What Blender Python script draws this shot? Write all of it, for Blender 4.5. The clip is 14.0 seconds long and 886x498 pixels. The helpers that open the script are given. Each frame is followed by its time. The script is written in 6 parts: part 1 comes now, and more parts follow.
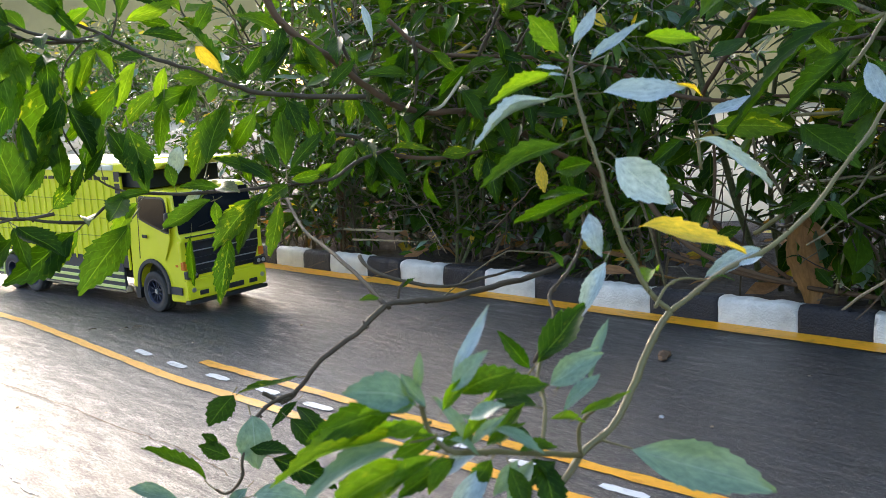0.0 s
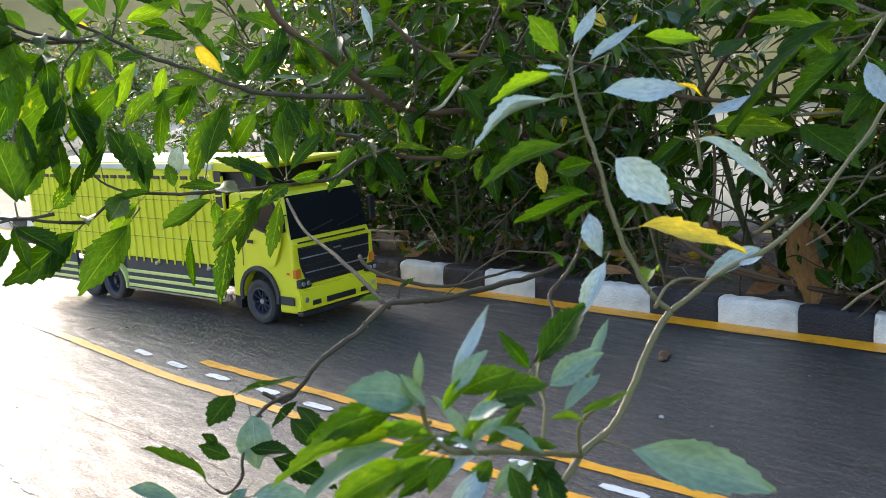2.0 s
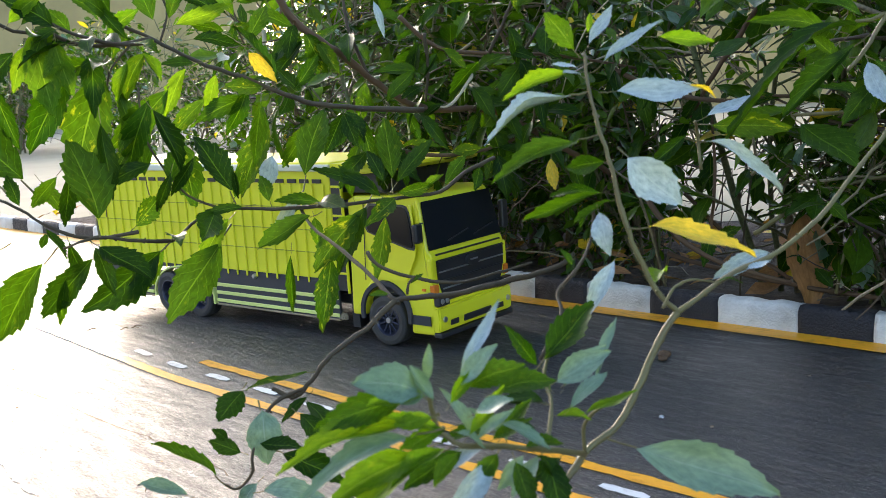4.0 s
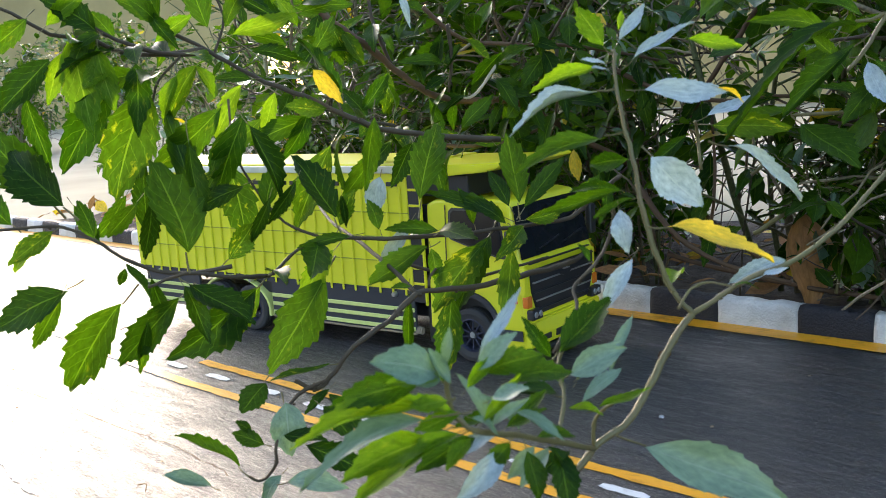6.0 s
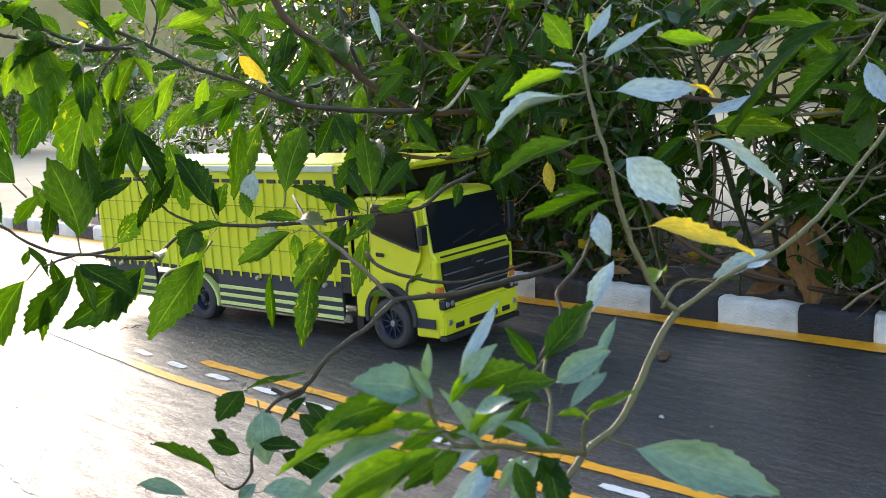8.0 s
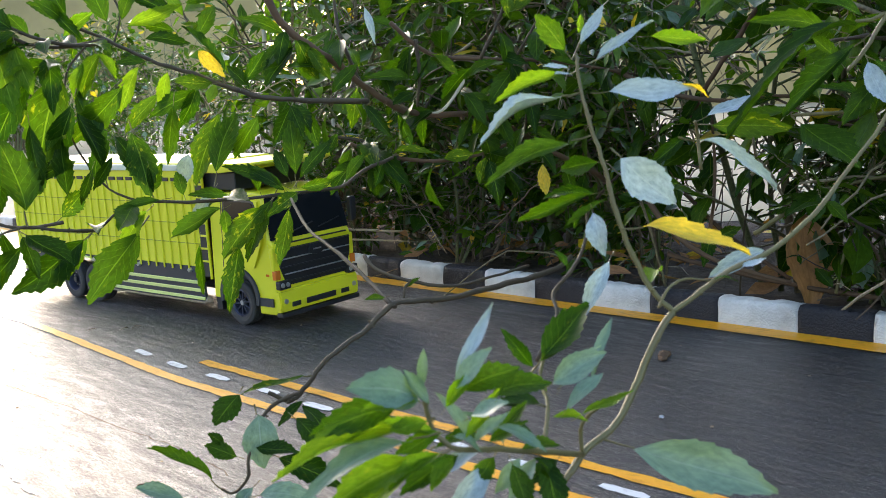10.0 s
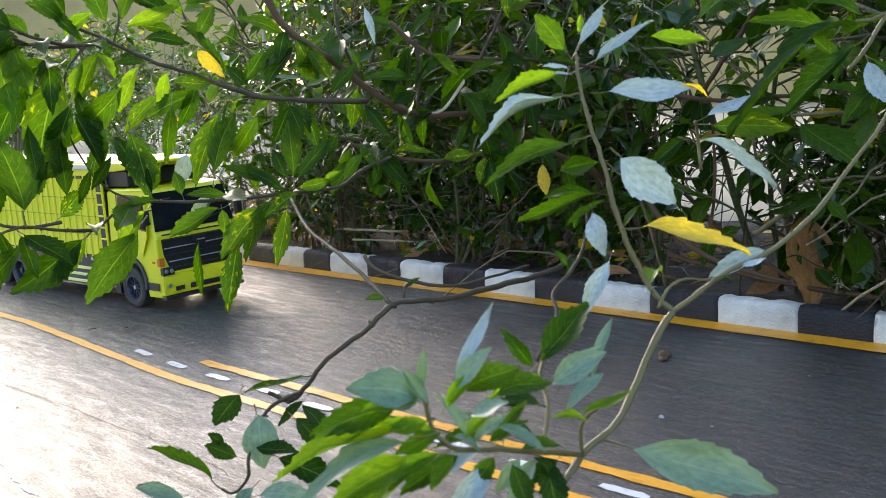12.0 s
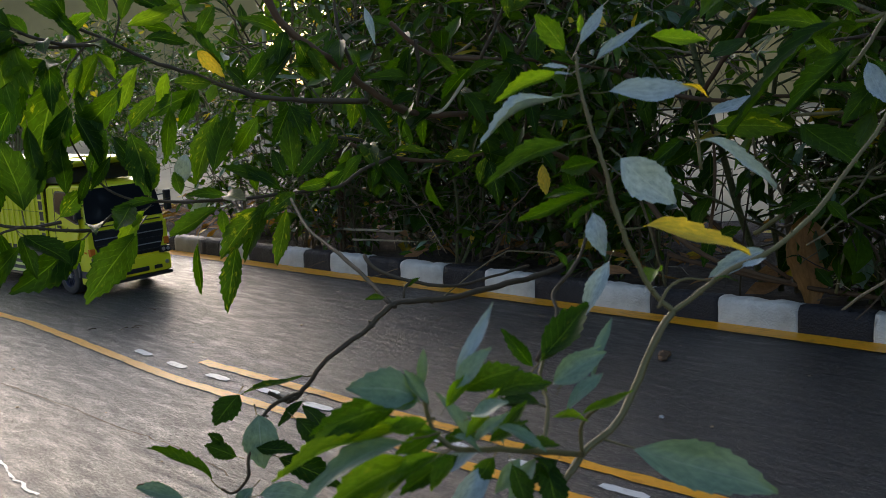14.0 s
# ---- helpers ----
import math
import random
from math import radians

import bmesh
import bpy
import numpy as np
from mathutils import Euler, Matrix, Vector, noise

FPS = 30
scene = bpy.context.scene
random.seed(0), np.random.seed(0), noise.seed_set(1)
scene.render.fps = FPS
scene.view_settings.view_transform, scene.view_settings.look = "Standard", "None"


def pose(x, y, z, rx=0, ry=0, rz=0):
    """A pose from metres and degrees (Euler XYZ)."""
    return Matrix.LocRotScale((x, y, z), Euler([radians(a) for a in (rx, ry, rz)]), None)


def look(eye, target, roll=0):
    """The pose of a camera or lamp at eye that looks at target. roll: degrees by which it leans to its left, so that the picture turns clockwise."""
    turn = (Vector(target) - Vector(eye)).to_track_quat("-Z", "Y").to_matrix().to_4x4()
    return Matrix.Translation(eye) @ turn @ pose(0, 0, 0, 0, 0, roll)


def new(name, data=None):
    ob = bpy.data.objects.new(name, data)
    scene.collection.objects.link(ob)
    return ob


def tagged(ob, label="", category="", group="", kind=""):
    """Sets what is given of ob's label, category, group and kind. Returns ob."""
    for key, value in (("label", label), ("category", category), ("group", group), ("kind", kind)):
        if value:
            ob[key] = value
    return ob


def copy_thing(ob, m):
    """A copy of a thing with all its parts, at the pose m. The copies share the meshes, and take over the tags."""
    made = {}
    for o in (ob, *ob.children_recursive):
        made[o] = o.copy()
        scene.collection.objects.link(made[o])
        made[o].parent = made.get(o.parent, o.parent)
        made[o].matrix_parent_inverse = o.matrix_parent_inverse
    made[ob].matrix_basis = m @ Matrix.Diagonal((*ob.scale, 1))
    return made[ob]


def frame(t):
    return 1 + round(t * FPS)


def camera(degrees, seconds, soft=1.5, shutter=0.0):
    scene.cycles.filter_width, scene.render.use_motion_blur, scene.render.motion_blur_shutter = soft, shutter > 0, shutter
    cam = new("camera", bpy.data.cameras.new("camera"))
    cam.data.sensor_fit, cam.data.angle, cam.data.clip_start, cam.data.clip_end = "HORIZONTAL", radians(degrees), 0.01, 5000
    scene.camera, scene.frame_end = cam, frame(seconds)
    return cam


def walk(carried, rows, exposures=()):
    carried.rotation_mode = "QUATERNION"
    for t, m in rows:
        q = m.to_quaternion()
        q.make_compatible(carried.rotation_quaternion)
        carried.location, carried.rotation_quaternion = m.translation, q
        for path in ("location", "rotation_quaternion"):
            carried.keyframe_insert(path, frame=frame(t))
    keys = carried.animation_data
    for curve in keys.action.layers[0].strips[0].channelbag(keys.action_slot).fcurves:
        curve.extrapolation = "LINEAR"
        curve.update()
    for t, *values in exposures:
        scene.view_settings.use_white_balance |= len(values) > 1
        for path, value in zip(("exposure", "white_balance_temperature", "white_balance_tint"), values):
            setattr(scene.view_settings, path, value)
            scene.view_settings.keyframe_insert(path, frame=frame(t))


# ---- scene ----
cam = camera(47.35, 14.0, soft=0.6)
cam.data.dof.use_dof = True
cam.data.dof.focus_distance = 1.12
cam.data.dof.aperture_fstop = 30
EYE = (0, 0, 0.2632)
VIEW = look(EYE, (-0.6969, 0.6979, 0.098), -3.86)
walk(cam, [(0, VIEW), (14, VIEW)],
     exposures=[(0, 2.19, 6100, 15), (13.45, 2.19, 6100, 15), (13.6, 2.04, 6100, 15), (14.0, 0.7, 6100, 15)])

# ---- light: bright overcast sky, open to the far end of the road ----
world = bpy.data.worlds.new("overcast_sky")
scene.world = world
world.use_nodes = True
wn = world.node_tree.nodes
wl = world.node_tree.links
sky = wn.new("ShaderNodeTexSky")
sky.sky_type = 'NISHITA'
sky.sun_disc = False
sky.sun_elevation = radians(13)
sky.sun_rotation = radians(290)
sky.air_density = 1.0
sky.dust_density = 3.0
wl.new(sky.outputs[0], wn["Background"].inputs["Color"])
wn["Background"].inputs["Strength"].default_value = 0.15

sun_data = bpy.data.lights.new("sun", 'SUN')
sun_data.energy = 0.88
sun_data.angle = radians(40)
sun_data.color = (0.97, 0.985, 1.0)
sun = new("sun", sun_data)
sun.matrix_world = look((-4.7, 2.21, 1.15), (0, 0.5, 0))


# ---- materials ----
def material(name, build):
    m = bpy.data.materials.new(name)
    m.use_nodes = True
    nt = m.node_tree
    build(nt.nodes, nt.links, nt.nodes["Principled BSDF"])
    return m


def ramp(n, stops):
    r = n.new("ShaderNodeValToRGB")
    e = r.color_ramp.elements
    while len(e) < len(stops):
        e.new(0.5)
    for k, (p, c) in enumerate(stops):
        e[k].position = p
        e[k].color = (*c, 1)
    return r


def tex(n, l, scale, detail=4, rough=0.55, stretch=(1, 1, 1), coords="Object", turn=0):
    tc = n.new("ShaderNodeTexCoord")
    mp = n.new("ShaderNodeMapping")
    mp.inputs["Scale"].default_value = stretch
    mp.inputs["Rotation"].default_value = (0, 0, radians(turn))
    t = n.new("ShaderNodeTexNoise")
    t.inputs["Scale"].default_value = scale
    t.inputs["Detail"].default_value = detail
    t.inputs["Roughness"].default_value = rough
    l.new(tc.outputs[coords], mp.inputs[0])
    l.new(mp.outputs[0], t.inputs["Vector"])
    return t


def mix(n, l, fac, a, b, blend='MIX'):
    m = n.new("ShaderNodeMix")
    m.data_type = 'RGBA'
    m.blend_type = blend
    for sock, v in ((m.inputs[0], fac), (m.inputs[6], a), (m.inputs[7], b)):
        if hasattr(v, "links"):
            l.new(v, sock)
        elif isinstance(v, (int, float)):
            sock.default_value = v
        else:
            sock.default_value = (*v, 1)
    return m.outputs[2]


def bump(n, l, p, height, strength, distance):
    b = n.new("ShaderNodeBump")
    b.inputs["Strength"].default_value = strength
    b.inputs["Distance"].default_value = distance
    l.new(height, b.inputs["Height"])
    l.new(b.outputs[0], p.inputs["Normal"])
    return b


def worn_paint(name, base, dirt, rough, amount, scale=60, metal=0.0, relief=0.15, coat=0.0, depth=0.0006):
    """Painted surface with dirty patches and fine grain."""
    def build(n, l, p):
        big = tex(n, l, scale * 0.2, 5, 0.6)
        fine = tex(n, l, scale * 4, 3)
        a = ramp(n, [(0.35, (0, 0, 0)), (0.75, (1, 1, 1))])
        l.new(big.outputs[0], a.inputs[0])
        mul = n.new("ShaderNodeMath")
        mul.operation = 'MULTIPLY'
        mul.inputs[1].default_value = amount
        l.new(a.outputs[0], mul.inputs[0])
        l.new(mix(n, l, mul.outputs[0], base, dirt), p.inputs["Base Color"])
        p.inputs["Roughness"].default_value = rough
        p.inputs["Metallic"].default_value = metal
        p.inputs["Coat Weight"].default_value = coat
        bump(n, l, p, fine.outputs[0], relief, depth)
    return material(name, build)


def road_build(n, l, p):
    # glossy dark cement with trowel streaks that run along the road
    streak = tex(n, l, 55, 6, 0.72, (0.4, 1.9, 1), turn=20)
    wide = tex(n, l, 14, 5, 0.65, (0.5, 1.8, 1), turn=-12)
    fine = tex(n, l, 420, 5, 0.75, (0.45, 1.5, 1), turn=12)
    blot = tex(n, l, 5, 5, 0.6)
    grit = tex(n, l, 620, 3, 0.6)
    c = ramp(n, [(0.32, (0.004, 0.0045, 0.006)), (0.52, (0.008, 0.0085, 0.010)), (0.70, (0.04, 0.04, 0.043))])
    l.new(streak.outputs[0], c.inputs[0])
    g = ramp(n, [(0.54, (0, 0, 0)), (0.66, (1, 1, 1))])
    l.new(fine.outputs[0], g.inputs[0])
    speck = ramp(n, [(0.60, (0, 0, 0)), (0.68, (1, 1, 1))])
    l.new(grit.outputs[0], speck.inputs[0])
    col = mix(n, l, g.outputs[0], c.outputs[0], (0.12, 0.12, 0.115))
    col = mix(n, l, speck.outputs[0], col, (0.26, 0.25, 0.23))
    dust = ramp(n, [(0.48, (0, 0, 0)), (0.8, (0.5, 0.5, 0.5))])
    l.new(blot.outputs[0], dust.inputs[0])
    col = mix(n, l, dust.outputs[0], col, (0.04, 0.038, 0.036))
    l.new(col, p.inputs["Base Color"])
    r = ramp(n, [(0.36, (0.34, 0.34, 0.34)), (0.64, (0.74, 0.74, 0.74))])
    l.new(streak.outputs[0], r.inputs[0])
    l.new(r.outputs[0], p.inputs["Roughness"])
    pit = ramp(n, [(0.40, (0.05, 0.05, 0.05)), (0.60, (0.55, 0.55, 0.55))])
    l.new(fine.outputs[0], pit.inputs[0])
    l.new(pit.outputs[0], p.inputs["Specular IOR Level"])
    p.inputs["Coat Weight"].default_value = 0.8
    worn = ramp(n, [(0.34, (0.36, 0.36, 0.36)), (0.66, (0.66, 0.66, 0.66))])
    l.new(streak.outputs[0], worn.inputs[0])
    l.new(worn.outputs[0], p.inputs["Coat Roughness"])

    def scaled(sock, k, plus):
        m = n.new("ShaderNodeMath")
        m.operation = 'MULTIPLY_ADD'
        m.inputs[1].default_value = k
        l.new(sock, m.inputs[0])
        if plus is None:
            m.inputs[2].default_value = 0.0
        else:
            l.new(plus, m.inputs[2])
        return m.outputs[0]
    h = scaled(grit.outputs[0], 0.35, scaled(fine.outputs[0], 0.45, scaled(streak.outputs[0], 1.3, scaled(wide.outputs[0], 1.4, None))))
    relief = bump(n, l, p, h, 0.9, 0.0022)
    l.new(relief.outputs[0], p.inputs["Coat Normal"])


ROAD = material("painted_cement", road_build)


def dirt_build(n, l, p):
    a = tex(n, l, 9, 6, 0.65)
    b = tex(n, l, 120, 4, 0.7)
    c = ramp(n, [(0.3, (0.035, 0.025, 0.018)), (0.55, (0.10, 0.075, 0.052)), (0.8, (0.22, 0.175, 0.13))])
    l.new(a.outputs[0], c.inputs[0])
    d = ramp(n, [(0.35, (0.35, 0.3, 0.28)), (0.7, (1, 1, 1))])
    l.new(b.outputs[0], d.inputs[0])
    l.new(mix(n, l, 1.0, c.outputs[0], d.outputs[0], 'MULTIPLY'), p.inputs["Base Color"])
    p.inputs["Roughness"].default_value = 0.95
    bump(n, l, p, b.outputs[0], 0.8, 0.01)


DIRT = material("dry_soil", dirt_build)


def line_paint(name, base, under):
    def build(n, l, p):
        a = tex(n, l, 150, 5, 0.7, (0.5, 1.4, 1))
        b = tex(n, l, 22, 4)
        s = n.new("ShaderNodeMath")
        s.operation = 'MULTIPLY_ADD'
        s.inputs[1].default_value = 0.5
        l.new(b.outputs[0], s.inputs[0])
        l.new(a.outputs[0], s.inputs[2])
        c = ramp(n, [(0.78, (0, 0, 0)), (0.95, (0.8, 0.8, 0.8))])
        l.new(s.outputs[0], c.inputs[0])
        l.new(mix(n, l, c.outputs[0], base, under), p.inputs["Base Color"])
        p.inputs["Roughness"].default_value = 0.6
        p.inputs["Specular IOR Level"].default_value = 0.25
        p.inputs["Coat Weight"].default_value = 0.55
        p.inputs["Coat Roughness"].default_value = 0.42
        bump(n, l, p, a.outputs[0], 0.6, 0.002)
    return material(name, build)


YELLOW = line_paint("yellow_road_paint", (0.86, 0.39, 0.006), (0.42, 0.19, 0.015))
WHITE_LINE = line_paint("white_road_paint", (0.78, 0.78, 0.76), (0.25, 0.25, 0.25))
KERB_WHITE = worn_paint("kerb_white_paint", (0.80, 0.79, 0.76), (0.22, 0.2, 0.17), 0.55, 0.6, 110, relief=1.0, depth=0.0024)
KERB_BLACK = worn_paint("kerb_black_paint", (0.007, 0.008, 0.014), (0.025, 0.026, 0.032), 0.6, 0.5, 110, relief=1.0, depth=0.0024)
KERB_GREY = worn_paint("kerb_grey_dirty_paint", (0.34, 0.32, 0.30), (0.12, 0.11, 0.1), 0.6, 0.7, 90, relief=0.5)
LIME = worn_paint("lime_green_plastic", (0.80, 0.77, 0.015), (0.64, 0.63, 0.02), 0.33, 0.5, 40, relief=0.05, coat=0.2)
# darker copy of the lime: groove shade put into the colour
LIME_DARK = worn_paint("shaded_lime_seam", (0.30, 0.33, 0.015), (0.2, 0.22, 0.02), 0.5, 0.5, 40, relief=0.05)
LIME_PALE = worn_paint("pale_lime_trim", (0.72, 0.78, 0.25), (0.5, 0.55, 0.15), 0.4, 0.5, 40, relief=0.05)
BLACK_TRIM = worn_paint("black_trim", (0.012, 0.013, 0.016), (0.05, 0.05, 0.05), 0.4, 0.4, 60, relief=0.1)
NAVY_TRIM = worn_paint("dark_navy_stripe", (0.02, 0.024, 0.036), (0.06, 0.06, 0.065), 0.45, 0.4, 60, relief=0.1)
CREAM = worn_paint("cream_wood_edge", (0.74, 0.74, 0.58), (0.4, 0.38, 0.25), 0.6, 0.5, 80, relief=0.2)
RUBBER = worn_paint("tyre_rubber", (0.018, 0.018, 0.019), (0.09, 0.085, 0.08), 0.75, 0.6, 60, relief=0.5)
GUNMETAL = worn_paint("dark_blue_wheel_rim", (0.035, 0.04, 0.075), (0.1, 0.1, 0.11), 0.35, 0.4, 60, metal=0.5, relief=0.05)
STEEL = worn_paint("bright_metal", (0.62, 0.62, 0.62), (0.3, 0.3, 0.3), 0.28, 0.3, 60, metal=0.9, relief=0.05)
MUD = worn_paint("caked_mud", (0.34, 0.27, 0.18), (0.12, 0.09, 0.06), 0.95, 0.7, 200, relief=0.9)
AMBER = worn_paint("amber_lens", (0.75, 0.2, 0.02), (0.5, 0.1, 0.02), 0.2, 0.3, 60, relief=0.02)
BARK = worn_paint("brown_bark", (0.13, 0.07, 0.032), (0.05, 0.03, 0.016), 0.8, 0.8, 120, relief=0.7)
TWIG_DARK = worn_paint("dark_twig_bark", (0.045, 0.030, 0.014), (0.10, 0.07, 0.03), 0.7, 0.7, 150, relief=0.6)
GREEN_STEM = worn_paint("green_stem", (0.16, 0.14, 0.045), (0.13, 0.085, 0.04), 0.5, 0.6, 150, relief=0.3)
DRY_WOOD = worn_paint("pale_dry_stick", (0.55, 0.47, 0.33), (0.25, 0.19, 0.12), 0.8, 0.7, 150, relief=0.5)
PLASTER = worn_paint("beige_wall_plaster", (0.48, 0.37, 0.16), (0.26, 0.20, 0.09), 0.9, 0.7, 8, relief=0.4)
YARD = worn_paint("pale_cream_concrete", (0.40, 0.35, 0.23), (0.24, 0.21, 0.13), 0.9, 0.6, 12, relief=0.4)


def glass_build(n, l, p):
    p.inputs["Base Color"].default_value = (0.012, 0.014, 0.017, 1)
    p.inputs["Roughness"].default_value = 0.05
    p.inputs["Specular IOR Level"].default_value = 0.22
    t = tex(n, l, 60, 3)
    bump(n, l, p, t.outputs[0], 0.05, 0.0004)


TINTED = material("tinted_black_glazing", glass_build)


def leaf_material(name, dark, light, spot, spots, gloss, under, through_light=0.34, shine=0.4):
    """Leaf blade: midrib and side veins from the leaf's own map, blotches, light shining through."""
    def build(n, l, p):
        uv = n.new("ShaderNodeUVMap")
        uv.uv_map = "UVMap"
        sep = n.new("ShaderNodeSeparateXYZ")
        l.new(uv.outputs[0], sep.inputs[0])

        def m(op, a, b):
            k = n.new("ShaderNodeMath")
            k.operation = op
            for sock, v in ((k.inputs[0], a), (k.inputs[1], b)):
                if isinstance(v, (int, float)):
                    sock.default_value = v
                else:
                    l.new(v, sock)
            return k.outputs[0]
        side = m('ABSOLUTE', m('SUBTRACT', sep.outputs[0], 0.5), 0.0)
        rib = m('LESS_THAN', side, 0.016)
        along = m('SUBTRACT', sep.outputs[1], m('MULTIPLY', side, 0.55))
        saw = m('ABSOLUTE', m('SUBTRACT', m('FRACT', m('MULTIPLY', along, 7.0), 0.0), 0.5), 0.0)
        vein = m('LESS_THAN', saw, 0.028)
        veins = m('MAXIMUM', rib, m('MULTIPLY', vein, 0.55))
        info = n.new("ShaderNodeObjectInfo")
        geo = n.new("ShaderNodeNewGeometry")
        rnd = m('FRACT', m('ADD', info.outputs["Random"], geo.outputs["Random Per Island"]), 0.0)
        def leaf_noise(scale, detail):
            k = n.new("ShaderNodeTexNoise")
            k.noise_dimensions = '4D'
            k.inputs["Scale"].default_value = scale
            k.inputs["Detail"].default_value = detail
            k.inputs["Roughness"].default_value = 0.65
            l.new(uv.outputs[0], k.inputs["Vector"])
            l.new(m('MULTIPLY', rnd, 60.0), k.inputs["W"])
            return k
        cell = leaf_noise(9, 4)
        var = mix(n, l, rnd, dark, light)
        tone = ramp(n, [(0.3, (0.6, 0.62, 0.6)), (0.7, (1.25, 1.2, 1.2))])
        l.new(cell.outputs[0], tone.inputs[0])
        col = mix(n, l, 1.0, var, tone.outputs[0], 'MULTIPLY')
        blotch = leaf_noise(5.5, 6)
        bl = ramp(n, [(0.61 - spots * 0.05, (0, 0, 0)), (0.70 - spots * 0.05, (1, 1, 1))])
        l.new(blotch.outputs[0], bl.inputs[0])
        col = mix(n, l, m('MULTIPLY', bl.outputs[0], spots), col, spot)
        col = mix(n, l, m('MULTIPLY', veins, 0.5), col, under)
        l.new(col, p.inputs["Base Color"])
        p.inputs["Roughness"].default_value = gloss
        p.inputs["Specular IOR Level"].default_value = shine
        h = m('SUBTRACT', m('MULTIPLY', cell.outputs[0], 0.35), veins)
        bump(n, l, p, h, 0.25, 0.001)
        tr = n.new("ShaderNodeBsdfTranslucent")
        tint = mix(n, l, 1.0, col, (1.85, 2.0, 0.2), 'MULTIPLY')
        l.new(tint, tr.inputs["Color"])
        ms = n.new("ShaderNodeMixShader")
        ms.inputs[0].default_value = through_light
        l.new(p.outputs[0], ms.inputs[1])
        l.new(tr.outputs[0], ms.inputs[2])
        out = n["Material Output"]
        l.new(ms.outputs[0], out.inputs["Surface"])
    return material(name, build)


# dark and bright blades: shade and backlight are partly put into the colour
LEAF_DARK = leaf_material("dark_leaf", (0.009, 0.030, 0.002), (0.024, 0.060, 0.003), (0.30, 0.30, 0.02), 0.12, 0.40, (0.12, 0.21, 0.02), 0.30, 0.10)
LEAF_MID = leaf_material("mid_green_leaf", (0.019, 0.058, 0.002), (0.046, 0.100, 0.003), (0.30, 0.30, 0.015), 0.25, 0.40, (0.18, 0.29, 0.03), 0.38, 0.10)
LEAF_BRIGHT = leaf_material("fresh_yellow_green_leaf", (0.082, 0.170, 0.004), (0.145, 0.240, 0.007), (0.40, 0.40, 0.02), 0.35, 0.40, (0.3, 0.42, 0.06), 0.42, 0.10)
LEAF_SPOT = leaf_material("leaf_with_yellow_blotches", (0.028, 0.073, 0.003), (0.062, 0.122, 0.005), (0.38, 0.38, 0.02), 0.8, 0.40, (0.2, 0.31, 0.04), 0.40, 0.10)
# next two: sky reflection on the blades is put into the base colour
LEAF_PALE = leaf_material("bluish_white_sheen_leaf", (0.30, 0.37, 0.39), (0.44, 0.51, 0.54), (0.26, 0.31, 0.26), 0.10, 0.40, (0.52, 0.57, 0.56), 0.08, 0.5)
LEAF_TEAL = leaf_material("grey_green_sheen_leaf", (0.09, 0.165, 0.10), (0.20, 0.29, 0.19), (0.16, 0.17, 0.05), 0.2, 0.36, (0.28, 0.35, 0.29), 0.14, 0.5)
LEAF_YELLOW = leaf_material("yellow_dying_leaf", (0.60, 0.41, 0.025), (0.68, 0.49, 0.04), (0.36, 0.38, 0.04), 0.6, 0.5, (0.62, 0.5, 0.12), 0.3, 0.3)
LEAF_BROWN = leaf_material("dry_brown_leaf", (0.32, 0.16, 0.07), (0.40, 0.21, 0.10), (0.14, 0.07, 0.03), 0.6, 0.75, (0.24, 0.12, 0.05), 0.2, 0.2)
LEAF_HEDGE = leaf_material("hedge_leaf", (0.022, 0.062, 0.005), (0.080, 0.155, 0.009), (0.26, 0.28, 0.03), 0.2, 0.26, (0.09, 0.17, 0.03), 0.38, 0.32)


def tangle_build(n, l, p):
    # stems of many ages: dark, brown, olive and dry tan
    geo = n.new("ShaderNodeNewGeometry")
    c = ramp(n, [(0.0, (0.05, 0.034, 0.022)), (0.3, (0.15, 0.095, 0.055)), (0.55, (0.13, 0.16, 0.05)), (0.8, (0.22, 0.16, 0.09)), (1.0, (0.46, 0.38, 0.25))])
    l.new(geo.outputs["Random Per Island"], c.inputs[0])
    t = tex(n, l, 300, 4, 0.7)
    d = ramp(n, [(0.35, (0.5, 0.5, 0.5)), (0.65, (1.1, 1.1, 1.1))])
    l.new(t.outputs[0], d.inputs[0])
    l.new(mix(n, l, 1.0, c.outputs[0], d.outputs[0], 'MULTIPLY'), p.inputs["Base Color"])
    p.inputs["Roughness"].default_value = 0.6
    bump(n, l, p, t.outputs[0], 0.6, 0.001)


TANGLE = material("stems_of_many_ages", tangle_build)


# ---- mesh tools ----
def mesh_from(name, verts, faces, mats, smooth=True, uvs=None, slots=None):
    me = bpy.data.meshes.new(name)
    me.from_pydata([tuple(v) for v in verts], [], faces)
    for m in mats if isinstance(mats, (list, tuple)) else [mats]:
        me.materials.append(m)
    if smooth:
        me.polygons.foreach_set("use_smooth", [True] * len(me.polygons))
    if slots is not None:
        me.polygons.foreach_set("material_index", slots)
    if uvs is not None:
        layer = me.uv_layers.new(name="UVMap")
        flat = []
        for f in faces:
            for i in f:
                flat += uvs[i]
        layer.data.foreach_set("uv", flat)
    me.update()
    return me


def part(name, bm, mat, parent=None, label=""):
    """Link a bmesh, or a mesh, as one object under its thing."""
    if isinstance(bm, bmesh.types.BMesh):
        me = bpy.data.meshes.new(name)
        bm.to_mesh(me)
        bm.free()
        me.materials.append(mat)
    else:
        me = bm
    ob = new(name, me)
    if parent:
        ob.parent = parent
    if label:
        tagged(ob, label)
    return ob


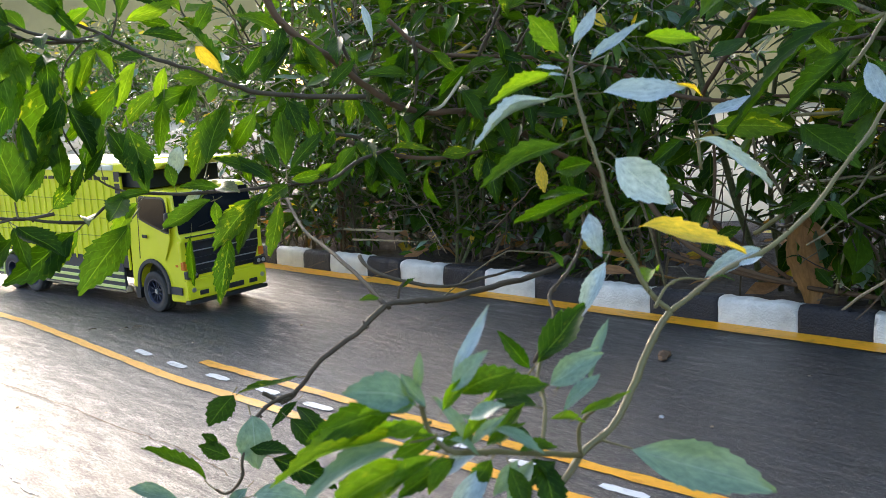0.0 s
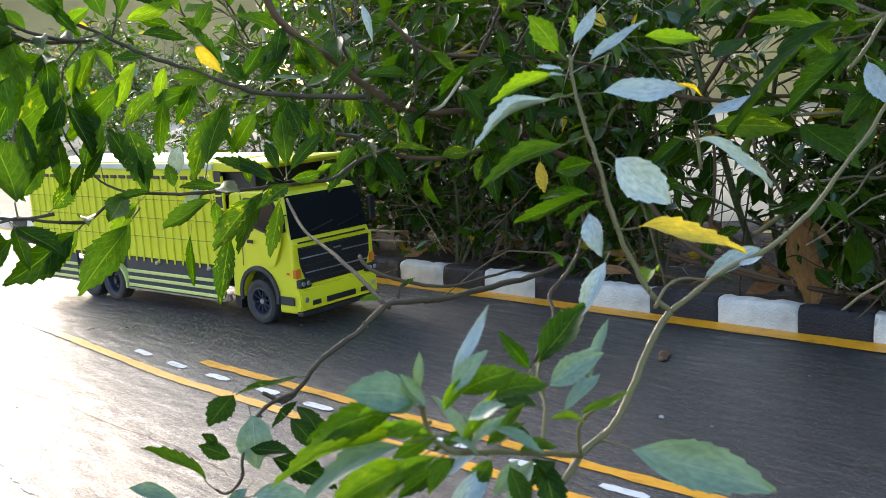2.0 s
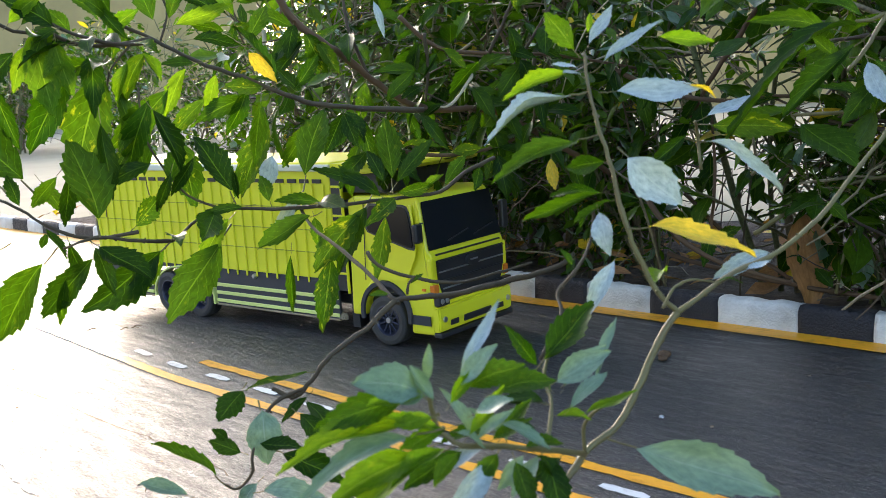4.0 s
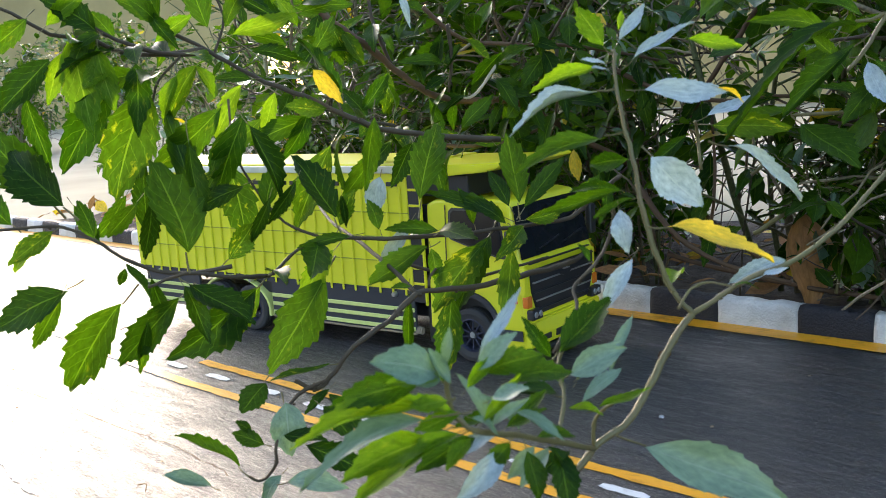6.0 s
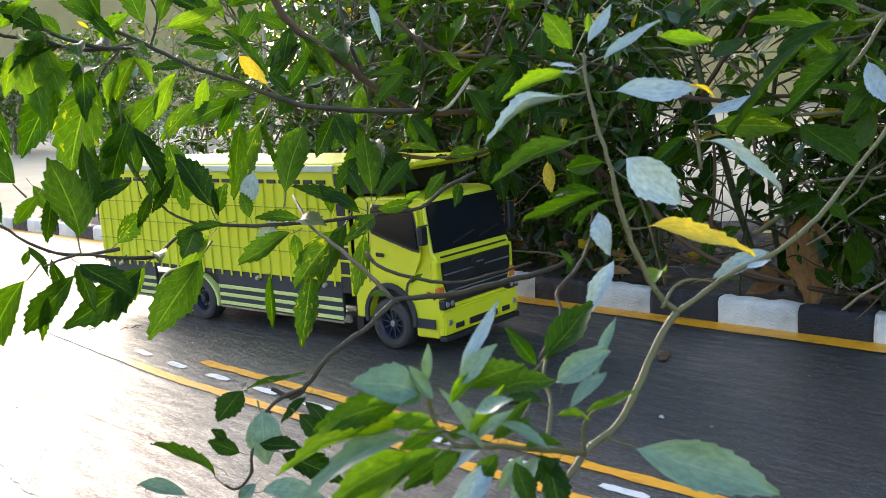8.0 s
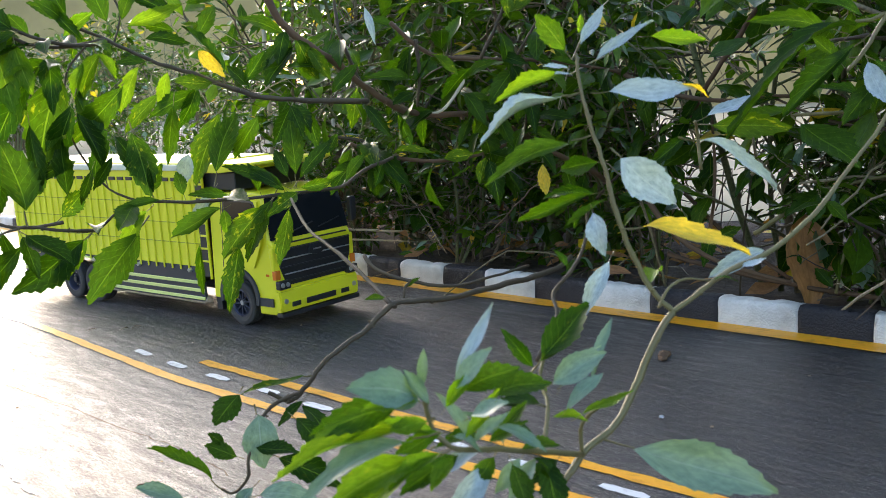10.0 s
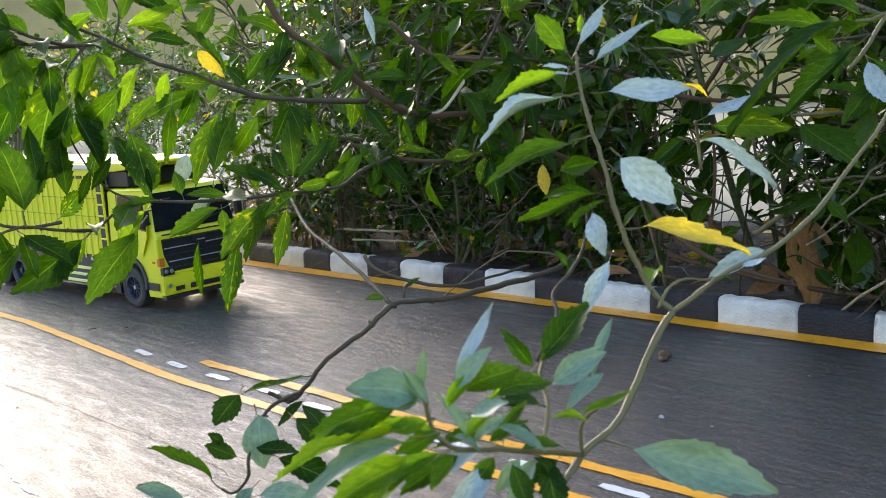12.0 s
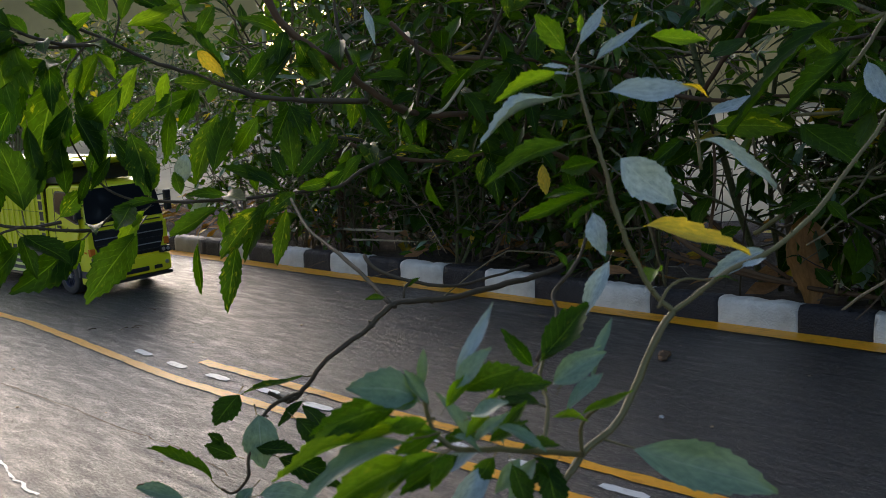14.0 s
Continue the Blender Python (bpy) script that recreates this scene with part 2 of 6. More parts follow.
def box_bm(cx, cy, cz, sx, sy, sz, bevel=0.0, seg=2):
    bm = bmesh.new()
    bmesh.ops.create_cube(bm, size=1, matrix=Matrix.Translation((cx, cy, cz)) @ Matrix.Diagonal((sx, sy, sz, 1)))
    if bevel:
        bmesh.ops.bevel(bm, geom=bm.edges[:], offset=bevel, segments=seg, affect='EDGES', profile=0.6)
    return bm


def cyl_bm(center, axis, radius, length, seg=20, radius2=None, bevel=0.0):
    bm = bmesh.new()
    m = Matrix.Translation(center) @ Vector(axis).to_track_quat('Z', 'Y').to_matrix().to_4x4()
    bmesh.ops.create_cone(bm, cap_ends=True, segments=seg, radius1=radius, radius2=radius if radius2 is None else radius2, depth=length, matrix=m)
    if bevel:
        bmesh.ops.bevel(bm, geom=[e for e in bm.edges if len(e.link_faces) == 2 and e.calc_face_angle() > 0.8], offset=bevel, segments=2, affect='EDGES')
    return bm


def prism_bm(profile, y0, y1, bevel=0.0):
    """Outline in x and z, drawn out from y0 to y1."""
    bm = bmesh.new()
    a = [bm.verts.new((x, y0, z)) for x, z in profile]
    b = [bm.verts.new((x, y1, z)) for x, z in profile]
    bm.faces.new(a)
    bm.faces.new(b[::-1])
    k = len(a)
    for i in range(k):
        bm.faces.new((a[i], b[i], b[(i + 1) % k], a[(i + 1) % k]))
    bmesh.ops.recalc_face_normals(bm, faces=bm.faces[:])
    if bevel:
        bmesh.ops.bevel(bm, geom=bm.edges[:], offset=bevel, segments=2, affect='EDGES')
    return bm


def tube(points, radii, sides=6, wobble=0.0, seed=0):
    """Verts and faces of a tapered tube along a smooth line through the points."""
    rng = random.Random(seed)
    pts = [Vector(p) for p in points]
    line, rad = [], []
    for i in range(len(pts) - 1):
        p0, p1, p2, p3 = pts[max(i - 1, 0)], pts[i], pts[i + 1], pts[min(i + 2, len(pts) - 1)]
        steps = 4
        for s in range(steps):
            t = s / steps
            q = 0.5 * ((2 * p1) + (p2 - p0) * t + (2 * p0 - 5 * p1 + 4 * p2 - p3) * t * t + (3 * p1 - p0 - 3 * p2 + p3) * t ** 3)
            line.append(q + Vector((rng.uniform(-1, 1), rng.uniform(-1, 1), rng.uniform(-1, 1))) * wobble)
            rad.append((radii[i] + (radii[i + 1] - radii[i]) * t) * rng.uniform(0.9, 1.12))
    line.append(pts[-1])
    rad.append(radii[-1])
    verts, faces = [], []
    for i, q in enumerate(line):
        d = (line[min(i + 1, len(line) - 1)] - line[max(i - 1, 0)]).normalized()
        a = d.cross(Vector((0.3, 0.2, 1))).normalized()
        b = d.cross(a)
        for k in range(sides):
            w = 2 * math.pi * k / sides
            verts.append(q + (a * math.cos(w) + b * math.sin(w)) * rad[i])
    for i in range(len(line) - 1):
        for k in range(sides):
            faces.append((i * sides + k, i * sides + (k + 1) % sides, (i + 1) * sides + (k + 1) % sides, (i + 1) * sides + k))
    faces.append(tuple(range(sides))[::-1])
    faces.append(tuple(range((len(line) - 1) * sides, len(line) * sides)))
    return verts, faces


def leaf_shape(seg, width, fold, bend, teeth, seed, curl=0.0, stalk=0.17):
    """A leaf of length 1 along +y, upper face to +z, with a plain wedge foot and coarse teeth that point to the tip: verts, faces, maps, slots (1: stalk)."""
    rng = random.Random(seed)
    verts, faces, uvs, slots = [], [], [], []
    tw = rng.uniform(-0.35, 0.35)
    sway = rng.uniform(-0.07, 0.07)
    count = rng.choice((5, 6, 7))
    for i in range(seg + 1):
        t = i / seg
        y = stalk + (1 - stalk) * t
        w = width * 4.9 * t ** 1.12 * (1 - t) ** 1.18 if 0 < t < 1 else 0.0015
        z = -bend * t * t + 0.02 * math.sin(7 * t + seed)
        mid = Vector((0.02 * math.sin(3 * t + seed) + sway * t * t, y, z))
        verts.append(mid)
        uvs.append((0.5, t))
        for s in (-1, 1):
            lean = 0.0
            if seg < 10:
                notch = teeth * width * (0.5 if i % 2 else -0.3) if 0.22 < t < 0.97 else 0
            elif 0.28 < t < 0.985:
                step = ((t - 0.28) / 0.70 * count + (0.35 if s > 0 else 0.0)) % 1.0
                notch = teeth * width * (step ** 1.3 - 0.42) * (1 - t) ** 0.35
                lean = 0.030 * step
            else:
                notch = 0
            ww = max(0.001, w + notch * (0.75 + 0.5 * rng.random()))
            up = fold * ww + curl * math.sin(9 * t + seed * s) * width * 0.4 + tw * s * ww * t
            verts.append(mid + Vector((s * ww * 0.55, 0.02, up * 0.4)))
            uvs.append((0.5 + s * 0.25, t))
            verts.append(mid + Vector((s * ww, 0.012 + lean, up)))
            uvs.append((0.5 + s * 0.5, t))
    for i in range(seg):
        a, b = i * 5, (i + 1) * 5
        for p, q in ((a, a + 3), (a + 3, a + 4)):
            faces.append((p, q, q - a + b, p - a + b))
        for p, q in ((a + 1, a), (a + 2, a + 1)):
            faces.append((p, q, q - a + b, p - a + b))
        slots += [0] * 4
    n0 = len(verts)
    for j, (y, z) in enumerate(((0, 0.0), (stalk * 0.5, -0.012), (stalk * 1.1, 0.0))):
        for k in range(4):
            w = k * math.pi / 2
            r = 0.012 - 0.002 * j
            verts.append(Vector((math.cos(w) * r, y, z + math.sin(w) * r)))
            uvs.append((0.1, 0.1))
    for j in range(2):
        for k in range(4):
            faces.append((n0 + j * 4 + k, n0 + j * 4 + (k + 1) % 4, n0 + j * 4 + 4 + (k + 1) % 4, n0 + j * 4 + 4 + k))
            slots.append(1)
    return verts, faces, uvs, slots


def leaf_matrix(base, tip, face, wide=1.0):
    """Pose and size of a leaf from its foot to its tip, upper side towards face."""
    b, t = Vector(base), Vector(tip)
    y = t - b
    size = y.length
    y.normalize()
    z = Vector(face)
    z = (z - y * z.dot(y)).normalized()
    x = y.cross(z)
    m = Matrix((x, y, z)).transposed().to_4x4()
    return Matrix.Translation(b) @ m @ Matrix.Diagonal((size * wide, size, size, 1))


# ---- ground, road, kerb ----
def sheet(name, x0, x1, y0, y1, nx, ny, height, mat):
    verts = [(x0 + (x1 - x0) * i / nx, y0 + (y1 - y0) * j / ny, 0) for j in range(ny + 1) for i in range(nx + 1)]
    verts = [(x, y, height(x, y)) for x, y, _ in verts]
    faces = [(j * (nx + 1) + i, j * (nx + 1) + i + 1, (j + 1) * (nx + 1) + i + 1, (j + 1) * (nx + 1) + i) for j in range(ny) for i in range(nx)]
    return new(name, mesh_from(name, verts, faces, mat))


KERB_Y, ROAD_NEAR = 0.903, 0.10
tagged(sheet("ground", -400, 400, -400, 400, 40, 40, lambda x, y: -0.035, DIRT), "dry brown soil and grit", "ground", kind="structure")
tagged(sheet("yard", -14, 7, KERB_Y + 0.019, 9, 84, 32, lambda x, y: -0.022 + 0.004 * noise.noise((x * 2, y * 2, 7)), YARD), "pale cream concrete yard beyond the hedge", "ground", kind="structure")
tagged(sheet("soil_bed", -2.2, 1.8, KERB_Y + 0.019, 1.5, 100, 20,
             lambda x, y: 0.010 + 0.016 * noise.noise((x * 5, y * 5, 0)) + 0.008 * noise.noise((x * 22, y * 22, 3)), DIRT),
       "dry soil bed behind the kerb", "soil", kind="structure")
tagged(sheet("road", -9, 3, ROAD_NEAR, KERB_Y + 0.01, 240, 24,
             lambda x, y: 0.0004 * noise.noise((x * 4, y * 6, 1)), ROAD), "dark grey glossy cement road with brushed streaks", "road", kind="structure")


def drift(x):
    """The centre markings swing towards the kerb further along the road."""
    return 0.077 * min(max(0.0, -0.85 - x), 0.38)


def stripe(name, x0, x1, y, width, mat, label, seed, z=0.0009, swing=1.0):
    """A hand-painted line with uneven edges."""
    n = max(2, int((x1 - x0) / 0.006))
    verts, faces = [], []
    for i in range(n + 1):
        x = x0 + (x1 - x0) * i / n
        yy = y + swing * drift(x) + 0.003 * noise.noise((x * 2.2, seed, 0))
        end = 0.6 if n < 12 and i in (0, n) else 1
        for s in (-1, 1):
            verts.append((x, yy + s * end * (width / 2 + 0.0016 * noise.noise((x * 30, seed, s)) + 0.0012 * noise.noise((x * 95, seed, s + 4))), z))
    for i in range(n):
        faces.append((2 * i, 2 * i + 2, 2 * i + 3, 2 * i + 1))
    return tagged(new(name, mesh_from(name, verts, faces, mat)), label, "road marking", kind="structure")


stripe("centre_line_near", -1.42, 2.5, 0.472, 0.0115, YELLOW, "yellow painted centre line, rough edged", 1)
# far line and dashes end early: worn paint, plus road glare put into shape
stripe("centre_line_far", -0.872, 2.5, 0.520, 0.0115, YELLOW, "yellow painted centre line, rough edged", 2)
stripe("edge_line", -8, 2.5, KERB_Y - 0.0135, 0.027, YELLOW, "yellow painted line at the foot of the kerb", 3, swing=0.0)
for k in range(19, 34):
    x = -0.369 + 0.0762 * (k - 27)
    stripe("centre_dash", x, x + 0.036, 0.497, 0.0085, WHITE_LINE, "white painted dash between the yellow lines", 10 + k)


def kerb_block(length, seed):
    """One painted kerb length with a rounded, chipped, hand-plastered top."""
    rng = random.Random(seed)
    prof = [(0, -0.035), (0.0, 0.0), (0.0004, 0.012), (0.0012, 0.0215), (0.0028, 0.0252), (0.0062, 0.0268), (0.0140, 0.0272), (0.0185, 0.0262), (0.0205, 0.0220), (0.0210, -0.035)]
    nx = 14
    verts, faces = [], []
    for i in range(nx + 1):
        for j, (y, z) in enumerate(prof):
            d = Vector((rng.uniform(-1, 1), rng.uniform(-1, 1), rng.uniform(-1, 1))) * (0.0009 if z > 0 else 0)
            lump = 0.0018 * noise.noise((i * 0.35 + seed * 9.1, j * 0.6, seed)) if z > 0.001 else 0
            verts.append(Vector((length * i / nx, y, z + lump)) + Vector((0 if i in (0, nx) else d.x, d.y + lump * 0.7, d.z * 0.6)))
    m = len(prof)
    for i in range(nx):
        for j in range(m - 1):
            faces.append((i * m + j, (i + 1) * m + j, (i + 1) * m + j + 1, i * m + j + 1))
    faces += [tuple(range(m)), tuple(range(nx * m, nx * m + m))[::-1]]
    return verts, faces


kerb = tagged(new("kerb"), "concrete kerb painted in black and white blocks", "kerb", kind="structure")
KERB_ENDS = [-0.356, -0.428, -0.513, -0.594, -0.678, -0.753, -0.833, -0.905, -0.986, -1.053, -1.134, -1.196, -1.263, -1.337, -1.42, -1.479, -1.56]
ends = [-0.356 + 0.075 * k for k in range(28, 0, -1)] + KERB_ENDS + [-1.56 - 0.075 * k for k in range(1, 40)]
for k in range(len(ends) - 1):
    v, f = kerb_block(ends[k] - ends[k + 1] - 0.0006, k)
    mat = KERB_WHITE if k % 2 == 1 else KERB_BLACK
    if k == 43:
        mat = KERB_GREY
    b = part("kerb_block", mesh_from("kerb_block", v, f, mat), mat, kerb)
    b.location = (ends[k + 1], KERB_Y, 0)

tagged(sheet("verge", -9, 3, -2.5, ROAD_NEAR, 80, 20, lambda x, y: 0.006 + 0.006 * noise.noise((x * 6, y * 6, 4)), DIRT), "bare soil verge beside the road", "verge", kind="structure")


# ---- hedge behind the kerb ----
def leaf_cloud(name, mats, seed, spots, sizes, shape_seg=5, width=0.19):
    """Joined leaves: spots are (place, way of the tip, way of the upper face, material slot)."""
    rng = random.Random(seed)
    shapes = [leaf_shape(shape_seg, width * w, 0.25, b, 0.16, s, 0.12) for s, (w, b) in enumerate(((1, 0.15), (0.85, 0.3), (1.1, 0.05), (0.75, 0.45)))]
    allv, allf, alluv, alls = [], [], [], []
    off = 0
    arr = [(np.array([tuple(v) for v in s[0]]), s[1], s[2], s[3]) for s in shapes]
    for place, way, face, slot in spots:
        sv, sf, su, ss = arr[rng.randrange(4)]
        m = np.array(leaf_matrix(place, Vector(place) + Vector(way).normalized() * rng.uniform(*sizes), face))
        allv.append(sv @ m[:3, :3].T + m[:3, 3])
        allf += [tuple(i + off for i in f) for f in sf]
        alluv += su
        alls += [slot if s == 0 else len(mats) - 1 for s in ss]
        off += len(sv)
    return mesh_from(name, np.concatenate(allv).tolist(), allf, mats, True, alluv, alls)


def shrub(seed, stems, height, spread, leaves, bare, sizes):
    """An untidy shrub: bare lower stems, arching twigs, leaves in pairs on the upper part."""
    rng = random.Random(seed)
    thing = new("shrub")
    sv, sf = [], []
    spots = []

    def add(points, radii, sides):
        v, f = tube(points, radii, sides, 0.002, rng.random())
        o = len(sv)
        sv.extend(v)
        sf.extend(tuple(i + o for i in k) for k in f)
    tips = []
    for k in range(stems):
        a = rng.uniform(0, 2 * math.pi)
        lean = rng.uniform(0.15, 1.0) * spread
        b = Vector((rng.uniform(-0.05, 0.05), rng.uniform(-0.05, 0.05), -0.02))
        top = b + Vector((math.cos(a) * lean, math.sin(a) * lean, height * rng.uniform(0.6, 1.0)))
        m1 = b.lerp(top, 0.35) + Vector((rng.uniform(-0.03, 0.03), rng.uniform(-0.03, 0.03), 0.04))
        m2 = b.lerp(top, 0.7) + Vector((rng.uniform(-0.04, 0.04), rng.uniform(-0.04, 0.04), 0.05))
        r = rng.uniform(0.003, 0.0055)
        add([b, m1, m2, top], [r, r * 0.8, r * 0.55, r * 0.3], 6)
        tips.append((m2, top))
        for j in range(7):
            t = rng.uniform(0.12, 0.95)
            s = b.lerp(m1, t / 0.35) if t < 0.35 else (m1.lerp(m2, (t - 0.35) / 0.35) if t < 0.7 else m2.lerp(top, (t - 0.7) / 0.3))
            a2 = a + rng.uniform(-1.9, 1.9)
            ln = rng.uniform(0.07, 0.19)
            e = s + Vector((math.cos(a2) * ln, math.sin(a2) * ln, rng.uniform(-0.05, 0.11)))
            mid = s.lerp(e, 0.5) + Vector((0, 0, rng.uniform(-0.012, 0.03)))
            add([s, mid, e], [r * 0.45, r * 0.32, r * 0.2], 4)
            tips.append((s, e))
    # thin leafless twigs, tangled near the ground
    for j in range(stems * 7):
        a = rng.uniform(0, 2 * math.pi)
        ra = rng.uniform(0.0, 0.19)
        s = Vector((math.cos(a) * ra, math.sin(a) * ra, rng.uniform(-0.02, 0.36)))
        a2 = rng.uniform(0, 2 * math.pi)
        ln = rng.uniform(0.06, 0.2)
        e = s + Vector((math.cos(a2) * ln, math.sin(a2) * ln, rng.uniform(-0.05, 0.2)))
        e.z = max(e.z, -0.01)
        mid = s.lerp(e, 0.5) + Vector((rng.uniform(-0.02, 0.02), rng.uniform(-0.02, 0.02), rng.uniform(0, 0.05)))
        r = rng.uniform(0.0008, 0.0018)
        add([s, mid, e], [r, r * 0.9, r * 0.6], 4)
    for s, e in tips:
        d = (e - s).normalized()
        for j in range(leaves):
            t = rng.uniform(0.05, 1.05)
            p = s.lerp(e, t)
            if p.z < bare and rng.random() < 0.35:
                continue
            out = Vector((rng.uniform(-1, 1), rng.uniform(-1, 1), rng.uniform(-0.95, 0.45))) + d * 0.6
            face = Vector((rng.uniform(-0.6, 0.6), rng.uniform(-0.9, 0.3), 1.0))
            q = rng.random()
            # slot 3: hedge leaves with bluish sky sheen put into their colour
            slot = 0 if q < 0.64 else 1 if q < 0.71 else 2 if q < 0.90 else 3 if q < 0.985 else 4
            spots.append((p, out, face, slot))
    part("stem_tangle", mesh_from("stem_tangle", sv, sf, TANGLE), TANGLE, thing, "tangled brown bare stems")
    part("crown", leaf_cloud("crown", [LEAF_HEDGE, LEAF_DARK, LEAF_MID, LEAF_TEAL, LEAF_YELLOW, GREEN_STEM], seed, spots, sizes), LEAF_HEDGE, thing)
    return thing


def hedge():
    proto = [shrub(101, 9, 0.56, 0.22, 11, 0.12, (0.03, 0.062)), shrub(202, 8, 0.62, 0.26, 10, 0.10, (0.035, 0.07)),
             shrub(303, 10, 0.46, 0.2, 11, 0.09, (0.028, 0.055))]
    rng = random.Random(5)
    at = []
    for i in range(1, 11):
        at.append((-1.55 + 0.2 * i + rng.uniform(-0.05, 0.05), 1.07 + rng.uniform(-0.03, 0.05)))
    at.append((-1.35, 1.36))
    at.append((-0.30, 1.38))
    low = []
    for i in range(15):
        low.append((-1.48 + 0.14 * i + rng.uniform(-0.04, 0.04), 0.998 + rng.uniform(-0.01, 0.03)))
    # far shrubs are placed and scaled to fit the camera's view
    at += [(-1.62, 1.5), (-1.95, 1.78), (-1.3, 1.62), (-1.75, 1.95), (-2.45, 1.35), (-3.1, 1.65), (-2.6, 2.8), (-3.0, 3.1), (-3.4, 3.2), (-3.8, 3.1), (-5.3, 3.0), (-5.7, 3.6), (-6.2, 2.6), (-6.4, 3.3), (-6.8, 2.9), (-4.9, 3.5), (-7.2, 3.7), (-7.0, 2.2)]
    for k, (x, y) in enumerate(at):
        p = proto[k % 3]
        m = pose(x, y, 0.012, 0, 0, rng.uniform(0, 360))
        s = p if k < 3 else copy_thing(p, m)
        s.matrix_basis = m @ Matrix.Scale(1.25 if y > 2.1 else 0.5 if x < -2.2 else 1.0, 4)
        tagged(s, "leafy green hedge shrub with bare brown lower stems", "shrub", "hedge shrubs")
    for k, (x, y) in enumerate(low):
        if -0.50 < x < -0.41:
            continue
        s = copy_thing(proto[(k * 2 + 1) % 3], pose(x, y, 0.012, 0, 0, rng.uniform(0, 360)))
        s.matrix_basis = pose(x, y, 0.012, 0, 0, rng.uniform(0, 360)) @ Matrix.Diagonal((0.5, 0.42, rng.uniform(0.38, 0.55), 1))
        tagged(s, "low leafy undergrowth shrub close behind the kerb", "shrub", "undergrowth shrubs")


hedge()
tagged(part("wall_back", box_bm(0.5, 6.0, 0.5, 11.0, 0.14, 1.05), PLASTER), "weathered beige garden wall across the yard", "wall", kind="structure")
tagged(part("wall_far", box_bm(-12.0, 4.2, 0.78, 0.14, 9.0, 1.62), PLASTER), "low beige garden wall at the end of the yard", "wall", kind="structure")


# ---- bits behind the kerb and on the road ----
def rod(name, points, r0, r1, mat, label, seed):
    v, f = tube(points, [r0 + (r1 - r0) * i / (len(points) - 1) for i in range(len(points))], 8, r0 * 0.2, seed)
    return tagged(part(name, mesh_from(name, v, f, mat), mat), label, "stick", "twig scraps on the road" if name == "twig_scrap" else "sticks in the hedge")


rod("pale_stick", [(-1.222, 0.985, 0.046), (-1.14, 0.98, 0.0485), (-1.058, 0.99, 0.05)], 0.0022, 0.0016, DRY_WOOD, "pale split stick lying in the hedge", 1)
rod("pale_stick", [(-1.375, 0.975, 0.040), (-1.30, 0.985, 0.043), (-1.222, 1.0, 0.044)], 0.0014, 0.0012, DRY_WOOD, "pale split stick lying in the hedge", 2)
rod("pale_stick", [(-1.158, 0.97, 0.035), (-1.09, 0.98, 0.036), (-1.033, 0.99, 0.036)], 0.0016, 0.0006, DRY_WOOD, "pale split stick lying in the hedge", 3)
rod("wooden_stake", [(-1.207, 0.99, -0.01), (-1.201, 0.987, 0.08), (-1.193, 0.985, 0.17)], 0.0056, 0.0050, BARK, "brown upright wooden stake in the hedge", 4)
rod("wooden_stake", [(-1.235, 1.01, -0.01), (-1.222, 1.0, 0.10), (-1.206, 0.99, 0.215)], 0.0030, 0.0026, DRY_WOOD, "thin pale upright stake in the hedge", 5)
rod("wooden_stake", [(-1.375, 1.0, -0.01), (-1.369, 0.99, 0.16), (-1.354, 0.985, 0.36)], 0.0042, 0.0036, DRY_WOOD, "thin pale upright stake in the hedge", 6)
rod("dry_stick", [(-0.62, 0.985, 0.05), (-0.55, 0.975, 0.04), (-0.45, 0.972, 0.030), (-0.38, 0.98, 0.024)], 0.0030, 0.0022, BARK, "broken brown stick on the soil behind the kerb", 7)
rod("dry_stick", [(-0.60, 0.99, 0.12), (-0.55, 0.985, 0.08), (-0.47, 0.975, 0.036)], 0.0028, 0.0020, BARK, "broken brown stick on the soil behind the kerb", 8)
rod("dry_stick", [(-0.53, 0.98, 0.01), (-0.525, 0.985, 0.09), (-0.51, 0.99, 0.19)], 0.0013, 0.0009, TWIG_DARK, "thin dark dead stem beside the kerb", 9)

v, f, uv, sl = leaf_shape(20, 0.27, 0.3, 0.1, 0.10, 8, 0.3)
dry_leaf = part("dry_leaf", mesh_from("dry_leaf", v, f, [LEAF_BROWN, BARK], True, uv, sl), LEAF_BROWN)
dry_leaf.matrix_basis = leaf_matrix((-0.470, 0.990, 0.132), (-0.436, 0.968, 0.010), (0.75, -0.6, 0.15), 0.68)
tagged(dry_leaf, "large dry brown leaf standing against the stems", "leaf")


def litter():
    """Fallen dry leaves on the soil bed."""
    rng = random.Random(44)
    spots = []
    for _ in range(420):
        p = Vector((rng.uniform(-2.2, 0.6), 0.955 + abs(rng.gauss(0, 0.22)), 0.022 + rng.uniform(0, 0.02)))
        q = rng.random()
        spots.append((p, Vector((rng.uniform(-1, 1), rng.uniform(-1, 1), rng.uniform(-0.15, 0.35))), Vector((rng.uniform(-0.5, 0.5), rng.uniform(-0.7, 0.3), 1)), 0 if q < 0.8 else 1))
    ob = part("leaf_litter", leaf_cloud("leaf_litter", [LEAF_BROWN, LEAF_YELLOW, BARK], 9, spots, (0.025, 0.06)), LEAF_BROWN)
    tagged(ob, "fallen dry brown leaves on the soil", "leaf litter", kind="stuff")


litter()


